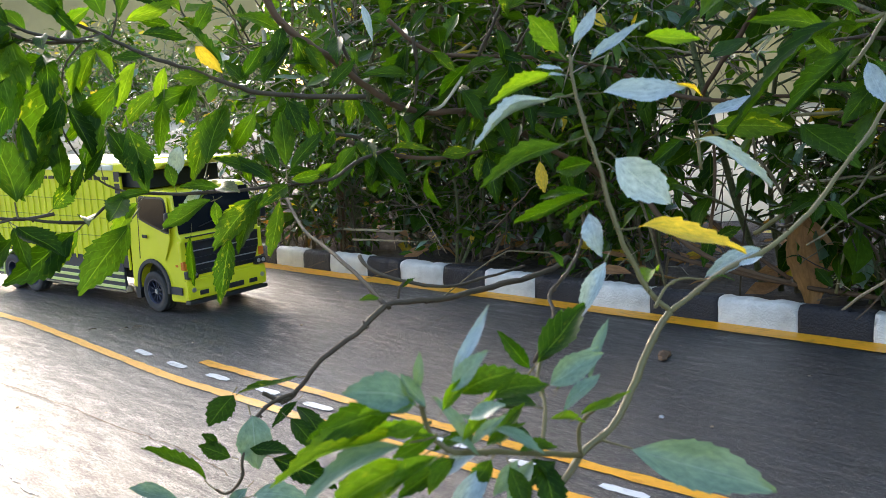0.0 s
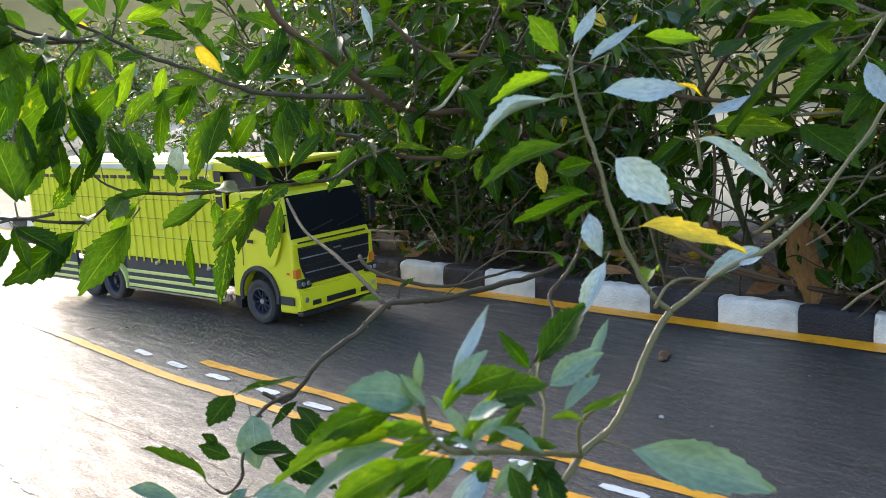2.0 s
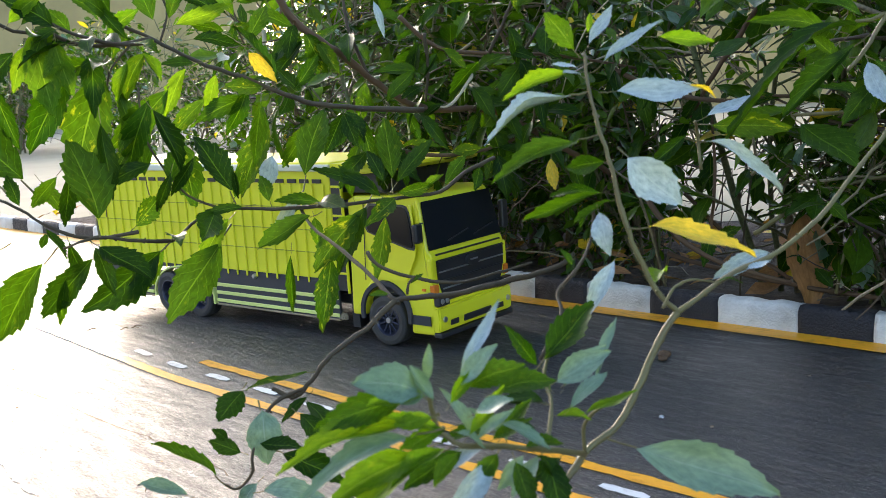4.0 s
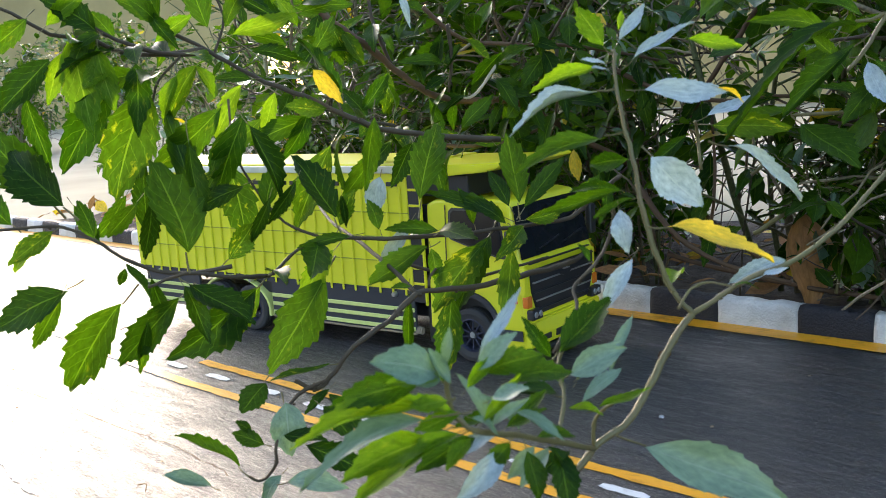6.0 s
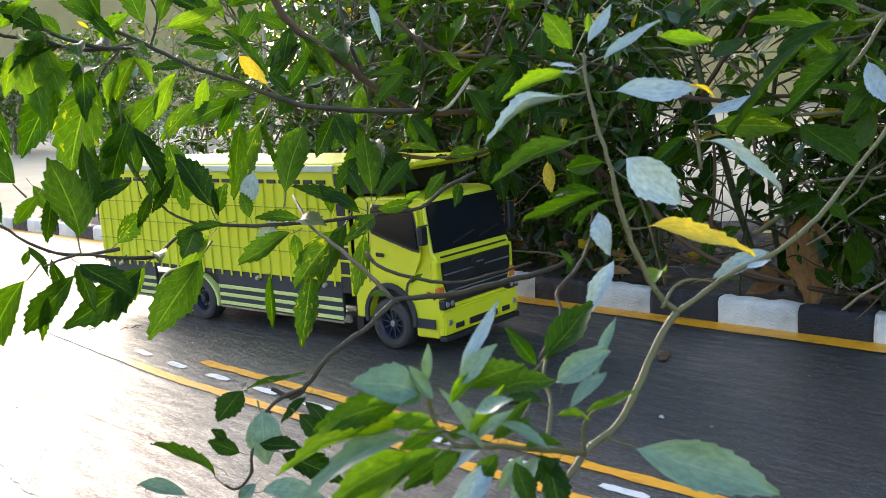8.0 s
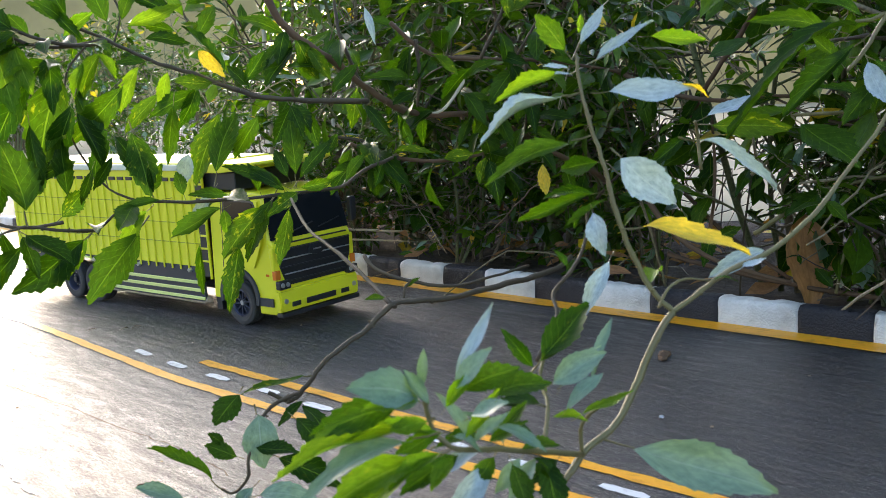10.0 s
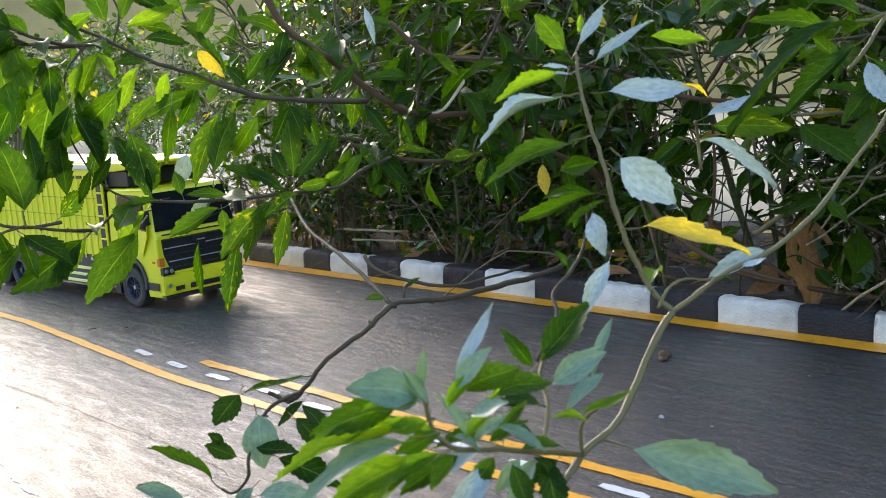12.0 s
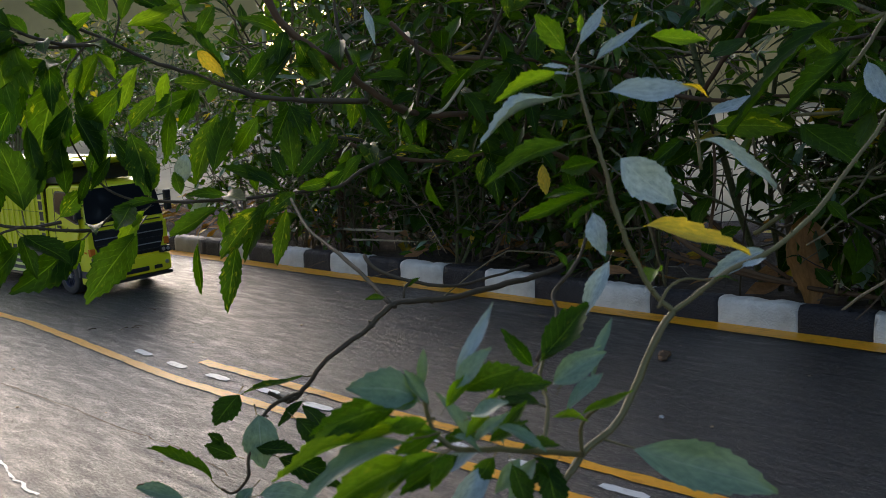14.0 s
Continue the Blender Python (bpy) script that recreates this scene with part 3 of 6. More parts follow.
def pebble(x, y, r, mat, label, seed):
    bm = bmesh.new()
    bmesh.ops.create_icosphere(bm, subdivisions=2, radius=r)
    for v in bm.verts:
        v.co *= 1 + 0.35 * noise.noise(v.co * (1.2 / r) + Vector((seed, 0, 0)))
        v.co.z = max(v.co.z * 0.6, -0.35 * r)
    ob = part("pebble", bm, mat)
    ob.location = (x, y, 0.35 * r + 0.0004)
    return tagged(ob, label, "pebble", "grit on the road")


# a dry leaf curl, shaped as two lumps like the grit
pebble(-0.493, 0.770, 0.0062, BARK, "curled dry brown leaf lying on the road", 1)
pebble(-0.488, 0.760, 0.0045, BARK, "curled dry brown leaf lying on the road", 2)
pebble(-0.406, 0.628, 0.0022, STEEL, "tiny pale grit stone on the road", 3)
rng = random.Random(8)
for k in range(26):
    pebble(rng.uniform(-1.5, -0.3), rng.uniform(0.3, 0.87), rng.uniform(0.0007, 0.0016), MUD, "tiny pale grit stone on the road", 10 + k)
for k in range(12):
    x, y, a = rng.uniform(-1.5, -0.5), rng.uniform(0.3, 0.7), rng.uniform(0, 6.3)
    if k < 3:
        x, y = -1.08 + 0.006 * k, 0.552 + 0.004 * k
    ln = rng.uniform(0.006, 0.018)
    rod("twig_scrap", [(x, y, 0.0018), (x + ln * 0.5 * math.cos(a + 0.5), y + ln * 0.5 * math.sin(a + 0.5), 0.0035), (x + ln * math.cos(a), y + ln * math.sin(a), 0.0018)], 0.0006, 0.0004, TWIG_DARK, "tiny dark twig scrap on the road", 20 + k)


def crack(points, width, mat, label):
    """A hairline crack in the cement, drawn as a thin uneven strip."""
    rng = random.Random(len(points) * 7)
    pts = []
    for a, c in zip(points[:-1], points[1:]):
        for k in range(8):
            pts.append(Vector(a).lerp(Vector(c), k / 8) + Vector((rng.uniform(-0.002, 0.002), rng.uniform(-0.002, 0.002))))
    verts, faces = [], []
    for i, q in enumerate(pts):
        d = (pts[min(i + 1, len(pts) - 1)] - pts[max(i - 1, 0)]).normalized()
        w = width * rng.uniform(0.3, 1.0)
        verts += [(q.x - d.y * w, q.y + d.x * w, 0.0007), (q.x + d.y * w, q.y - d.x * w, 0.0007)]
    for i in range(len(pts) - 1):
        faces.append((2 * i, 2 * i + 1, 2 * i + 3, 2 * i + 2))
    tagged(new("crack", mesh_from("crack", verts, faces, mat)), label, "crack", kind="structure")


crack([(-1.031, 0.361), (-0.874, 0.370), (-0.724, 0.370), (-0.658, 0.371), (-0.577, 0.362)], 0.0009, TWIG_DARK, "hairline crack in the cement road")
crack([(-0.769, 0.726), (-0.778, 0.755), (-0.786, 0.786)], 0.0009, TWIG_DARK, "hairline crack in the cement road")
crack([(-0.763, 0.274), (-0.713, 0.266), (-0.664, 0.261)], 0.0016, WHITE_LINE, "pale scraped mark on the road")


# ---- the model truck; its own space: front axle on the road, x forward ----
HALF = 0.0615


def panel_bm(corners, thick, bevel=0.0):
    """A flat plate with these corners, drawn out along its normal."""
    bm = bmesh.new()
    c = [Vector(p) for p in corners]
    n = (c[1] - c[0]).cross(c[2] - c[0]).normalized() * thick
    a = [bm.verts.new(p) for p in c]
    b = [bm.verts.new(p + n) for p in c]
    k = len(c)
    bm.faces.new(a[::-1])
    bm.faces.new(b)
    for i in range(k):
        bm.faces.new((a[i], a[(i + 1) % k], b[(i + 1) % k], b[i]))
    if bevel:
        bmesh.ops.bevel(bm, geom=bm.edges[:], offset=bevel, segments=2, affect='EDGES')
    return bm


def lathe_mesh(name, profile, seg, mat):
    """Turned round the y axis: profile of (radius, y)."""
    verts, faces = [], []
    for k in range(seg):
        w = 2 * math.pi * k / seg
        for r, y in profile:
            verts.append((r * math.cos(w), y, r * math.sin(w)))
    m = len(profile)
    for k in range(seg):
        for j in range(m - 1):
            faces.append((k * m + j, k * m + j + 1, ((k + 1) % seg) * m + j + 1, ((k + 1) % seg) * m + j))
    me = mesh_from(name, verts, faces, mat, smooth=False)
    bm = bmesh.new()
    bm.from_mesh(me)
    bmesh.ops.recalc_face_normals(bm, faces=bm.faces[:])
    bm.to_mesh(me)
    bm.free()
    return me


def tyre_mesh():
    R = 0.0255
    return lathe_mesh("tyre", [(0.0155, -0.0085), (0.021, -0.0095), (0.0243, -0.0088), (R, -0.0075), (R, -0.0038), (R - 0.0009, -0.0034), (R - 0.0009, -0.0028), (R, -0.0024),
                               (R, 0.0024), (R - 0.0009, 0.0028), (R - 0.0009, 0.0034), (R, 0.0038), (R, 0.0075), (0.0243, 0.0088), (0.021, 0.0095), (0.0155, 0.0085)], 40, RUBBER)


TYRE = tyre_mesh()


def wheel(truck, x, side, front):
    """Tyre, rim, spokes and hub; outer face to the side given."""
    w = new("wheel")
    w.parent = truck
    w.location = (x, side * (HALF - 0.0075), 0.0215)
    part("tyre", TYRE, RUBBER, w, "black rubber tyre with road dust")
    o = side
    rim = lathe_mesh("rim", [(0.0162, -0.0085 * o), (0.0162, 0.0088 * o), (0.0150, 0.0090 * o), (0.0140, 0.0070 * o), (0.0132, 0.0030 * o), (0.0125, 0.0005 * o)], 32, GUNMETAL)
    part("rim", rim, GUNMETAL, w, "dark blue-grey wheel rim")
    disc = lathe_mesh("disc", [(0.0127, 0.0004 * o), (0.0060, 0.0016 * o if front else 0.0), (0.0055, 0.0040 * o), (0.0, 0.0042 * o)], 24, BLACK_TRIM)
    part("disc", disc, BLACK_TRIM, w)
    if front:
        for k in range(10):
            a = 2 * math.pi * k / 10
            bm = box_bm(0.0092, 0.0056 * o, 0, 0.0105, 0.0016, 0.0017, 0.0004, 1)
            bmesh.ops.rotate(bm, verts=bm.verts, cent=(0, 0, 0), matrix=Matrix.Rotation(a, 3, 'Y'))
            part("spoke", bm, GUNMETAL, w)
        part("hub_cap", cyl_bm((0, 0.0055 * o, 0), (0, o, 0), 0.0038, 0.004, 16, 0.003, 0.0004), STEEL, w, "small grey hub cap")
    else:
        part("hub_cap", cyl_bm((0, 0.0045 * o, 0), (0, o, 0), 0.0055, 0.005, 16, 0.0042, 0.0005), BLACK_TRIM, w)
        for k in range(8):
            a = 2 * math.pi * k / 8
            part("wheel_nut", cyl_bm((0.009 * math.cos(a), 0.0018 * o, 0.009 * math.sin(a)), (0, o, 0), 0.0009, 0.002, 6), STEEL, w)
    return w


def build_truck():
    t = tagged(new("model_truck"), "lime-green model cargo truck with black windows and striped side skirts", "model truck")
    H = HALF
    # cab shell with wheel arch
    arch = [(0.0315 * math.cos(a), 0.0285 + 0.031 * math.sin(a)) for a in [radians(d) for d in range(0, 181, 20)]]
    prof = [(0.060, 0.0115), (0.0315, 0.0115)] + arch + [(-0.0315, 0.024), (-0.049, 0.024), (-0.049, 0.143), (-0.040, 0.1475), (0.030, 0.1495), (0.0435, 0.1475), (0.0475, 0.143), (0.0570, 0.098), (0.0615, 0.090), (0.0632, 0.060), (0.0625, 0.035)]
    bm = prism_bm(prof, -H, H)
    # the shell narrows towards the roof
    for v in bm.verts:
        if v.co.z > 0.1:
            v.co.y *= 1 - 0.09 * (v.co.z - 0.1) / 0.05
        if v.co.x > 0.045:
            v.co.y *= 0.975
    bmesh.ops.bevel(bm, geom=[e for e in bm.edges if len(e.link_faces) == 2 and e.calc_face_angle() > 0.6], offset=0.003, segments=3, affect='EDGES', profile=0.6)
    for f in bm.faces:
        f.smooth = False
    cab = part("cab", bm, LIME, t, "lime-green cab shell")
    # arch liners and fender flares
    for s in (-1, 1):
        flare = bmesh.new()
        ring = []
        for d in range(-12, 193, 12):
            a = radians(d)
            ring.append([flare.verts.new((r * math.cos(a), s * (H + yy), 0.0285 + r * math.sin(a))) for r, yy in ((0.0295, 0.0005), (0.0300, 0.0028), (0.0345, 0.0028), (0.0350, 0.0004))])
        for i in range(len(ring) - 1):
            for j in range(3):
                flare.faces.new((ring[i][j], ring[i + 1][j], ring[i + 1][j + 1], ring[i][j + 1]))
        bmesh.ops.recalc_face_normals(flare, faces=flare.faces[:])
        part("fender", flare, NAVY_TRIM, t, "dark grey wheel arch flare")
    part("wheel_well", box_bm(0, 0, 0.034, 0.060, 2 * H - 0.024, 0.04), BLACK_TRIM, t)
    # windscreen, in a dark surround
    w0, w1 = H * 0.972, H * 0.905

    def front(y, f, out=0.0):
        """A point on the sloping windscreen plane, f from its foot to its head."""
        return (0.0570 - 0.0095 * f + 0.0010 + out, y, 0.098 + 0.045 * f)
    part("windscreen", panel_bm([front(-w0, -0.05), front(w0, -0.05), front(w1, 1.0), front(-w1, 1.0)], 0.0012, 0.0005), TINTED, t, "black tinted windscreen")
    for y in (-0.03, 0.012):
        part("wiper", panel_bm([front(y, 0.06, 0.0016), front(y + 0.036, 0.22, 0.0016), front(y + 0.036, 0.25, 0.0016), front(y, 0.09, 0.0016)], 0.0008), BLACK_TRIM, t)
    # nose: panel, grille, slats, emblem
    part("vent_slot", box_bm(0.0612, 0, 0.0910, 0.003, 2 * H * 0.86, 0.0016, 0.0004, 1), BLACK_TRIM, t)
    gr = panel_bm([(0.0628, -H * 0.90, 0.0860), (0.0628, -H * 0.88, 0.0660), (0.0628, -H * 0.74, 0.0440), (0.0628, H * 0.74, 0.0440), (0.0628, H * 0.88, 0.0660), (0.0628, H * 0.90, 0.0860)], 0.0016, 0.0004)
    grille = part("grille", gr, BLACK_TRIM, t, "black radiator grille with bright slats")
    for z, yw in ((0.0845, 0.885), (0.0740, 0.87), (0.0650, 0.85), (0.0570, 0.79), (0.0490, 0.74)):
        part("slat", box_bm(0.0650, 0, z, 0.0022, 2 * H * yw, 0.0013, 0.0004, 1), STEEL if z in (0.0740, 0.0570) else BLACK_TRIM, grille)
    em = bmesh.new()
    bmesh.ops.create_cone(em, cap_ends=True, segments=28, radius1=0.0092, radius2=0.0085, depth=0.0025, matrix=Matrix.Translation((0.0662, 0, 0.0790)) @ Matrix.Rotation(radians(90), 4, 'Y') @ Matrix.Diagonal((0.75, 1.3, 1, 1)))
    emblem = part("emblem", em, BLACK_TRIM, grille, "oval dark emblem with a bright bar")
    part("emblem_bar", box_bm(0.0678, 0, 0.0790, 0.0008, 0.012, 0.0016), STEEL, emblem)
    # bumper and lamps
    bmp = prism_bm([(0.0590, 0.0145), (0.0672, 0.0155), (0.0685, 0.026), (0.0672, 0.0400), (0.0590, 0.0405)], -H * 0.985, H * 0.985, 0.0015)
    bumper = part("bumper", bmp, LIME, t, "lime-green front bumper")
    part("air_intake", box_bm(0.0678, 0, 0.0225, 0.003, 0.046, 0.0065, 0.0008, 1), BLACK_TRIM, bumper)
    part("bumper_lip", box_bm(0.0640, 0, 0.0120, 0.010, 2 * H * 0.98, 0.0048, 0.0012), BLACK_TRIM, bumper, "scraped black lower lip")
    for s in (-1, 1):
        part("intake_slot", box_bm(0.0680, s * 0.038, 0.0225, 0.002, 0.013, 0.0055, 0.0006, 1), BLACK_TRIM, bumper)
        hl = part("headlight", box_bm(0.0655, s * H * 0.855, 0.0460, 0.0075, 0.0165, 0.0095, 0.0016), BLACK_TRIM, t, "dark headlight cluster with bright reflectors")
        for dy in (-0.0038, 0.0036):
            part("reflector", cyl_bm((0.0695, s * H * 0.855 + dy, 0.0462), (1, 0, 0), 0.0030, 0.0012, 14, 0.0024), STEEL, hl)
        part("fog_light", cyl_bm((0.0682, s * H * 0.86, 0.0275), (1, 0, 0), 0.0034, 0.0022, 16, 0.0028), STEEL, t)
        part("indicator", box_bm(0.0618, s * H * 0.945, 0.0575, 0.0058, 0.0078, 0.0105, 0.0012), AMBER, t, "amber corner indicator")
        part("corner_vane", box_bm(0.0600, s * H * 0.965, 0.075, 0.0055, 0.0060, 0.026, 0.0018), LIME, t)
    # doors: windows, seams, handles, steps, mirrors
    for s in (-1, 1):
        def sidept(x, z, out=0.0006):
            taper = 1 - (0.09 * (z - 0.1) / 0.05 if z > 0.1 else 0)
            return (x, s * (H * taper + out), z)

        def plate(pts, thick, out=0.0006, bevel=0.0):
            c = [sidept(x, z, out) for x, z in pts]
            return panel_bm(c if s < 0 else c[::-1], thick, bevel)
        win = [(-0.0160, 0.1125), (-0.006, 0.1095), (0.034, 0.0990), (0.0405, 0.0985), (0.0418, 0.1010), (0.0400, 0.1120), (0.0345, 0.1320), (0.0315, 0.1365), (0.027, 0.1380), (-0.0150, 0.1385), (-0.0182, 0.1355), (-0.0185, 0.1155)]
        cx = sum(p[0] for p in win) / len(win)
        cz = sum(p[1] for p in win) / len(win)
        door = part("door", plate([(-0.0225, 0.064), (0.030, 0.064), (0.0440, 0.090), (0.0445, 0.1000), (0.0390, 0.1400), (-0.0225, 0.1415)], 0.0009, 0.0002, 0.0004), LIME, t, "lime-green cab door")
        part("window_seal", plate([(cx + (x - cx) * 1.09, cz + (z - cz) * 1.12) for x, z in win], 0.0006, 0.0010), BLACK_TRIM, door)
        part("side_window", plate(win, 0.0006, 0.0017), TINTED, door, "black tinted door window")
        part("door_handle", plate([(-0.0135, 0.0895), (-0.0035, 0.0890), (-0.0035, 0.0930), (-0.0135, 0.0935)], 0.0016, 0.0010, 0.0004), BLACK_TRIM, door)
        part("seam", plate([(-0.0265, 0.062), (-0.0255, 0.062), (-0.0255, 0.143), (-0.0265, 0.143)], 0.0004, 0.0001), BLACK_TRIM, t)
        part("step", plate([(0.034, 0.0215), (0.0575, 0.0215), (0.0575, 0.0310), (0.034, 0.0310)], 0.0012, 0.0), NAVY_TRIM, t)
        part("side_lamp", plate([(0.0490, 0.0560), (0.0535, 0.0560), (0.0535, 0.0585), (0.0490, 0.0585)], 0.0008, 0.0), AMBER, t)
        reach, tall = (H + 0.0065, 0.0190) if s < 0 else (H + 0.0125, 0.0300)
        m = part("mirror", box_bm(0.0530, s * reach, 0.1140, 0.007, 0.0105, tall, 0.0030, 3), BLACK_TRIM, t, "black wing mirror")
        for z in (0.106, 0.1225):
            part("mirror_arm", cyl_bm((0.0505, s * (reach + H * 0.92) / 2, z), (0.0, 1, 0.0), 0.0009, reach - H * 0.92 + 0.004, 8), BLACK_TRIM, m)
    # chassis; black slab with the cab gap's shade put into its colour
    part("chassis", box_bm(-0.235, 0, 0.030, 0.53, 0.05, 0.014, 0.002, 1), BLACK_TRIM, t)
    part("underbody", box_bm(-0.19, 0, 0.046, 0.23, 2 * H - 0.012, 0.012), BLACK_TRIM, t)
    part("engine_block", box_bm(-0.052, 0, 0.075, 0.010, 2 * H - 0.016, 0.135), BLACK_TRIM, t)
    # cargo box
    x0, x1, zb, zt = -0.508, -0.0685, 0.058, 0.1735
    body = part("cargo_box", box_bm((x0 + x1) / 2, 0, (zb + zt) / 2, x1 - x0, 2 * H - 0.002, zt - zb, 0.0008, 1), LIME, t, "lime-green ribbed cargo box")
    rib = [None]
    for s in (-1, 1):
        n = 26
        for i in range(n):
            x = x0 + 0.009 + (x1 - x0 - 0.018) * i / (n - 1)
            if rib[0] is None:
                rb = box_bm(0, 0, (zb + 0.157) / 2 - 0.001, 0.0030, 0.0018, 0.157 - zb + 0.008, 0.0009, 1)
                rib[0] = bpy.data.meshes.new("rib")
                rb.to_mesh(rib[0])
                rb.free()
                rib[0].materials.append(LIME)
            part("rib", rib[0], LIME, body).location = (x, s * (H - 0.0002), 0)
        for z in (0.0865, 0.1105, 0.1345):
            # box grooves drawn as strips, their shade in the colour
            part("rail", box_bm((x0 + x1) / 2, s * (H - 0.0001), z, x1 - x0, 0.0014, 0.0007), LIME_DARK, body)
        k = 22
        for i in range(k):
            x = x0 + 0.018 + (x1 - x0 - 0.036) * i / (k - 1)
            part("slot", box_bm(x, s * (H - 0.0006), 0.1625, 0.0130, 0.0020, 0.0042), BLACK_TRIM, body)
        part("top_rail", box_bm((x0 + x1) / 2, s * (H - 0.0005), 0.1765, x1 - x0 + 0.006, 0.0050, 0.0070, 0.0010), CREAM, body, "cream upper edge of the box")
        # striped side skirt, open at the rear wheels
        for a, b in ((-0.497, -0.396), (-0.272, -0.0685)):
            sk = part("side_skirt", box_bm((a + b) / 2, s * (H - 0.0028), 0.0360, b - a, 0.0036, 0.0395, 0.0006, 1), NAVY_TRIM, t, "dark side skirt with pale lime stripes")
            for z in (0.0200, 0.0295, 0.0390):
                part("stripe", box_bm((a + b) / 2, s * (H - 0.0008), z, b - a - 0.001, 0.0022, 0.0040, 0.0005, 1), LIME_PALE, sk)
            part("mud_edge", box_bm((a + b) / 2, s * (H - 0.0022), 0.0152, b - a, 0.005, 0.0022, 0.0007, 1), MUD, sk, "muddy lower edge")
        part("sill", box_bm((x0 + x1) / 2, s * (H - 0.0032), 0.0585, x1 - x0, 0.0040, 0.0095), NAVY_TRIM, t, "dark band under the cargo box")
        ml = bmesh.new()
        ring = []
        for d in range(-8, 189, 14):
            a = radians(d)
            ring.append([ml.verts.new((-0.334 + 0.060 * math.cos(a) * rr, s * (H + yy), 0.020 + 0.037 * math.sin(a) * rr)) for rr, yy in ((0.93, -0.010), (0.95, 0.0010), (1.0, 0.0010), (1.02, -0.010))])
        for i in range(len(ring) - 1):
            for j in range(3):
                ml.faces.new((ring[i][j], ring[i + 1][j], ring[i + 1][j + 1], ring[i][j + 1]))
        bmesh.ops.recalc_face_normals(ml, faces=ml.faces[:])
        part("mudguard", ml, LIME_PALE, t, "pale lime rear mudguard edge")
        for x in (-0.468, -0.374 + 0.07, -0.200, -0.0925):
            part("side_marker", cyl_bm((x, s * (H + 0.0005), 0.0535), (0, s, 0), 0.0032, 0.004, 12, 0.0022), STEEL, t, "small bright side marker")
        # ladder strip between cab and box
        lad = part("ladder", box_bm(-0.0610, s * (H - 0.003), 0.110, 0.0130, 0.004, 0.125), BLACK_TRIM, t, "black upright strip with lime rungs")
        part("ladder_post", box_bm(-0.0525, s * (H - 0.0012), 0.105, 0.0020, 0.0035, 0.120, 0.0005, 1), LIME, lad)
        for i in range(7):
            part("rung", box_bm(-0.0605, s * (H - 0.0008), 0.066 + 0.0152 * i, 0.0125, 0.0022, 0.0024, 0.0005, 1), LIME, lad)
        part("mud_clod", cyl_bm((-0.068, s * (H - 0.006), 0.0190), (0.3, 0.2, 1), 0.0065, 0.007, 7, 0.004, 0.0012), MUD, t, "lump of dried mud")
    part("tailgate", box_bm(x0 - 0.0015, 0, 0.116, 0.003, 2 * H - 0.01, 0.10, 0.001, 1), LIME, body)
    part("rear_bumper", box_bm(x0 + 0.004, 0, 0.030, 0.008, 2 * H - 0.02, 0.010, 0.001, 1), BLACK_TRIM, t)
    # roof and the visor that juts out over the cab
    part("roof", box_bm((x0 + x1) / 2, 0, 0.1800, x1 - x0, 2 * H - 0.008, 0.004, 0.001, 1), LIME, body)
    can = prism_bm([(-0.0700, 0.1700), (-0.0200, 0.1705), (0.0270, 0.1745), (0.0440, 0.1800), (0.0420, 0.1830), (0.0100, 0.1815), (-0.0700, 0.1805)], -H * 0.99, H * 0.99, 0.0012)
    part("roof_canopy", can, LIME, t, "lime-green canopy jutting over the cab")
    # black panel drawn as a block; the void's shade is put into it
    part("canopy_panel", box_bm(-0.034, 0, 0.1605, 0.066, 2 * H * 0.86, 0.0205, 0.001, 1), BLACK_TRIM, t, "black panel filling the shaded void under the canopy")
    wheels = []
    for x, fr in ((0.0, True), (-0.3055, False), (-0.3620, False)):
        for s in (-1, 1):
            wheels.append(wheel(t, x, s, fr))
    return t, wheels


truck, truck_wheels = build_truck()

# seconds, front axle x and y, heading in degrees
DRIVE = [(0.0, -1.146, 0.692, 4.1), (0.5, -1.100, 0.699, 4.1), (1.0, -1.056, 0.706, 4.1), (1.5, -1.013, 0.7157, 4.1), (2.0, -0.967, 0.7245, 4.1),
         (2.5, -0.919, 0.7300, 4.6), (3.0, -0.868, 0.7330, 5.2), (3.2, -0.845, 0.7330, 5.3), (4.2, -0.744, 0.734, 5.6), (5.3, -0.6675, 0.734, 6.0), (5.5, -0.6555, 0.7340, 6.2),
         (5.9, -0.649, 0.734, 6.4), (6.5, -0.6483, 0.734, 6.4), (7.05, -0.6490, 0.734, 6.4), (7.25, -0.6650, 0.734, 6.2), (7.5, -0.6946, 0.7345, 5.9), (8.0, -0.7490, 0.7270, 5.0), (8.2, -0.7773, 0.7260, 4.9),
         (9.2, -0.9000, 0.7180, 4.5), (10.3, -1.0140, 0.7040, 4.2), (10.5, -1.036, 0.7020, 4.1), (11.0, -1.088, 0.6973, 3.7), (11.5, -1.144, 0.6943, 3.5), (12.0, -1.199, 0.6922, 3.3),
         (12.5, -1.259, 0.6918, 3.3), (13.0, -1.313, 0.6905, 3.2), (13.4, -1.352, 0.6895, 3.1), (13.7, -1.366, 0.689, 3.1), (14.0, -1.373, 0.6885, 3.1)]


def drive_at(t):
    """Place and heading of the truck at t seconds."""
    ts = [r[0] for r in DRIVE]
    return [float(np.interp(t, ts, [r[k] for r in DRIVE])) for k in (1, 2, 3)]


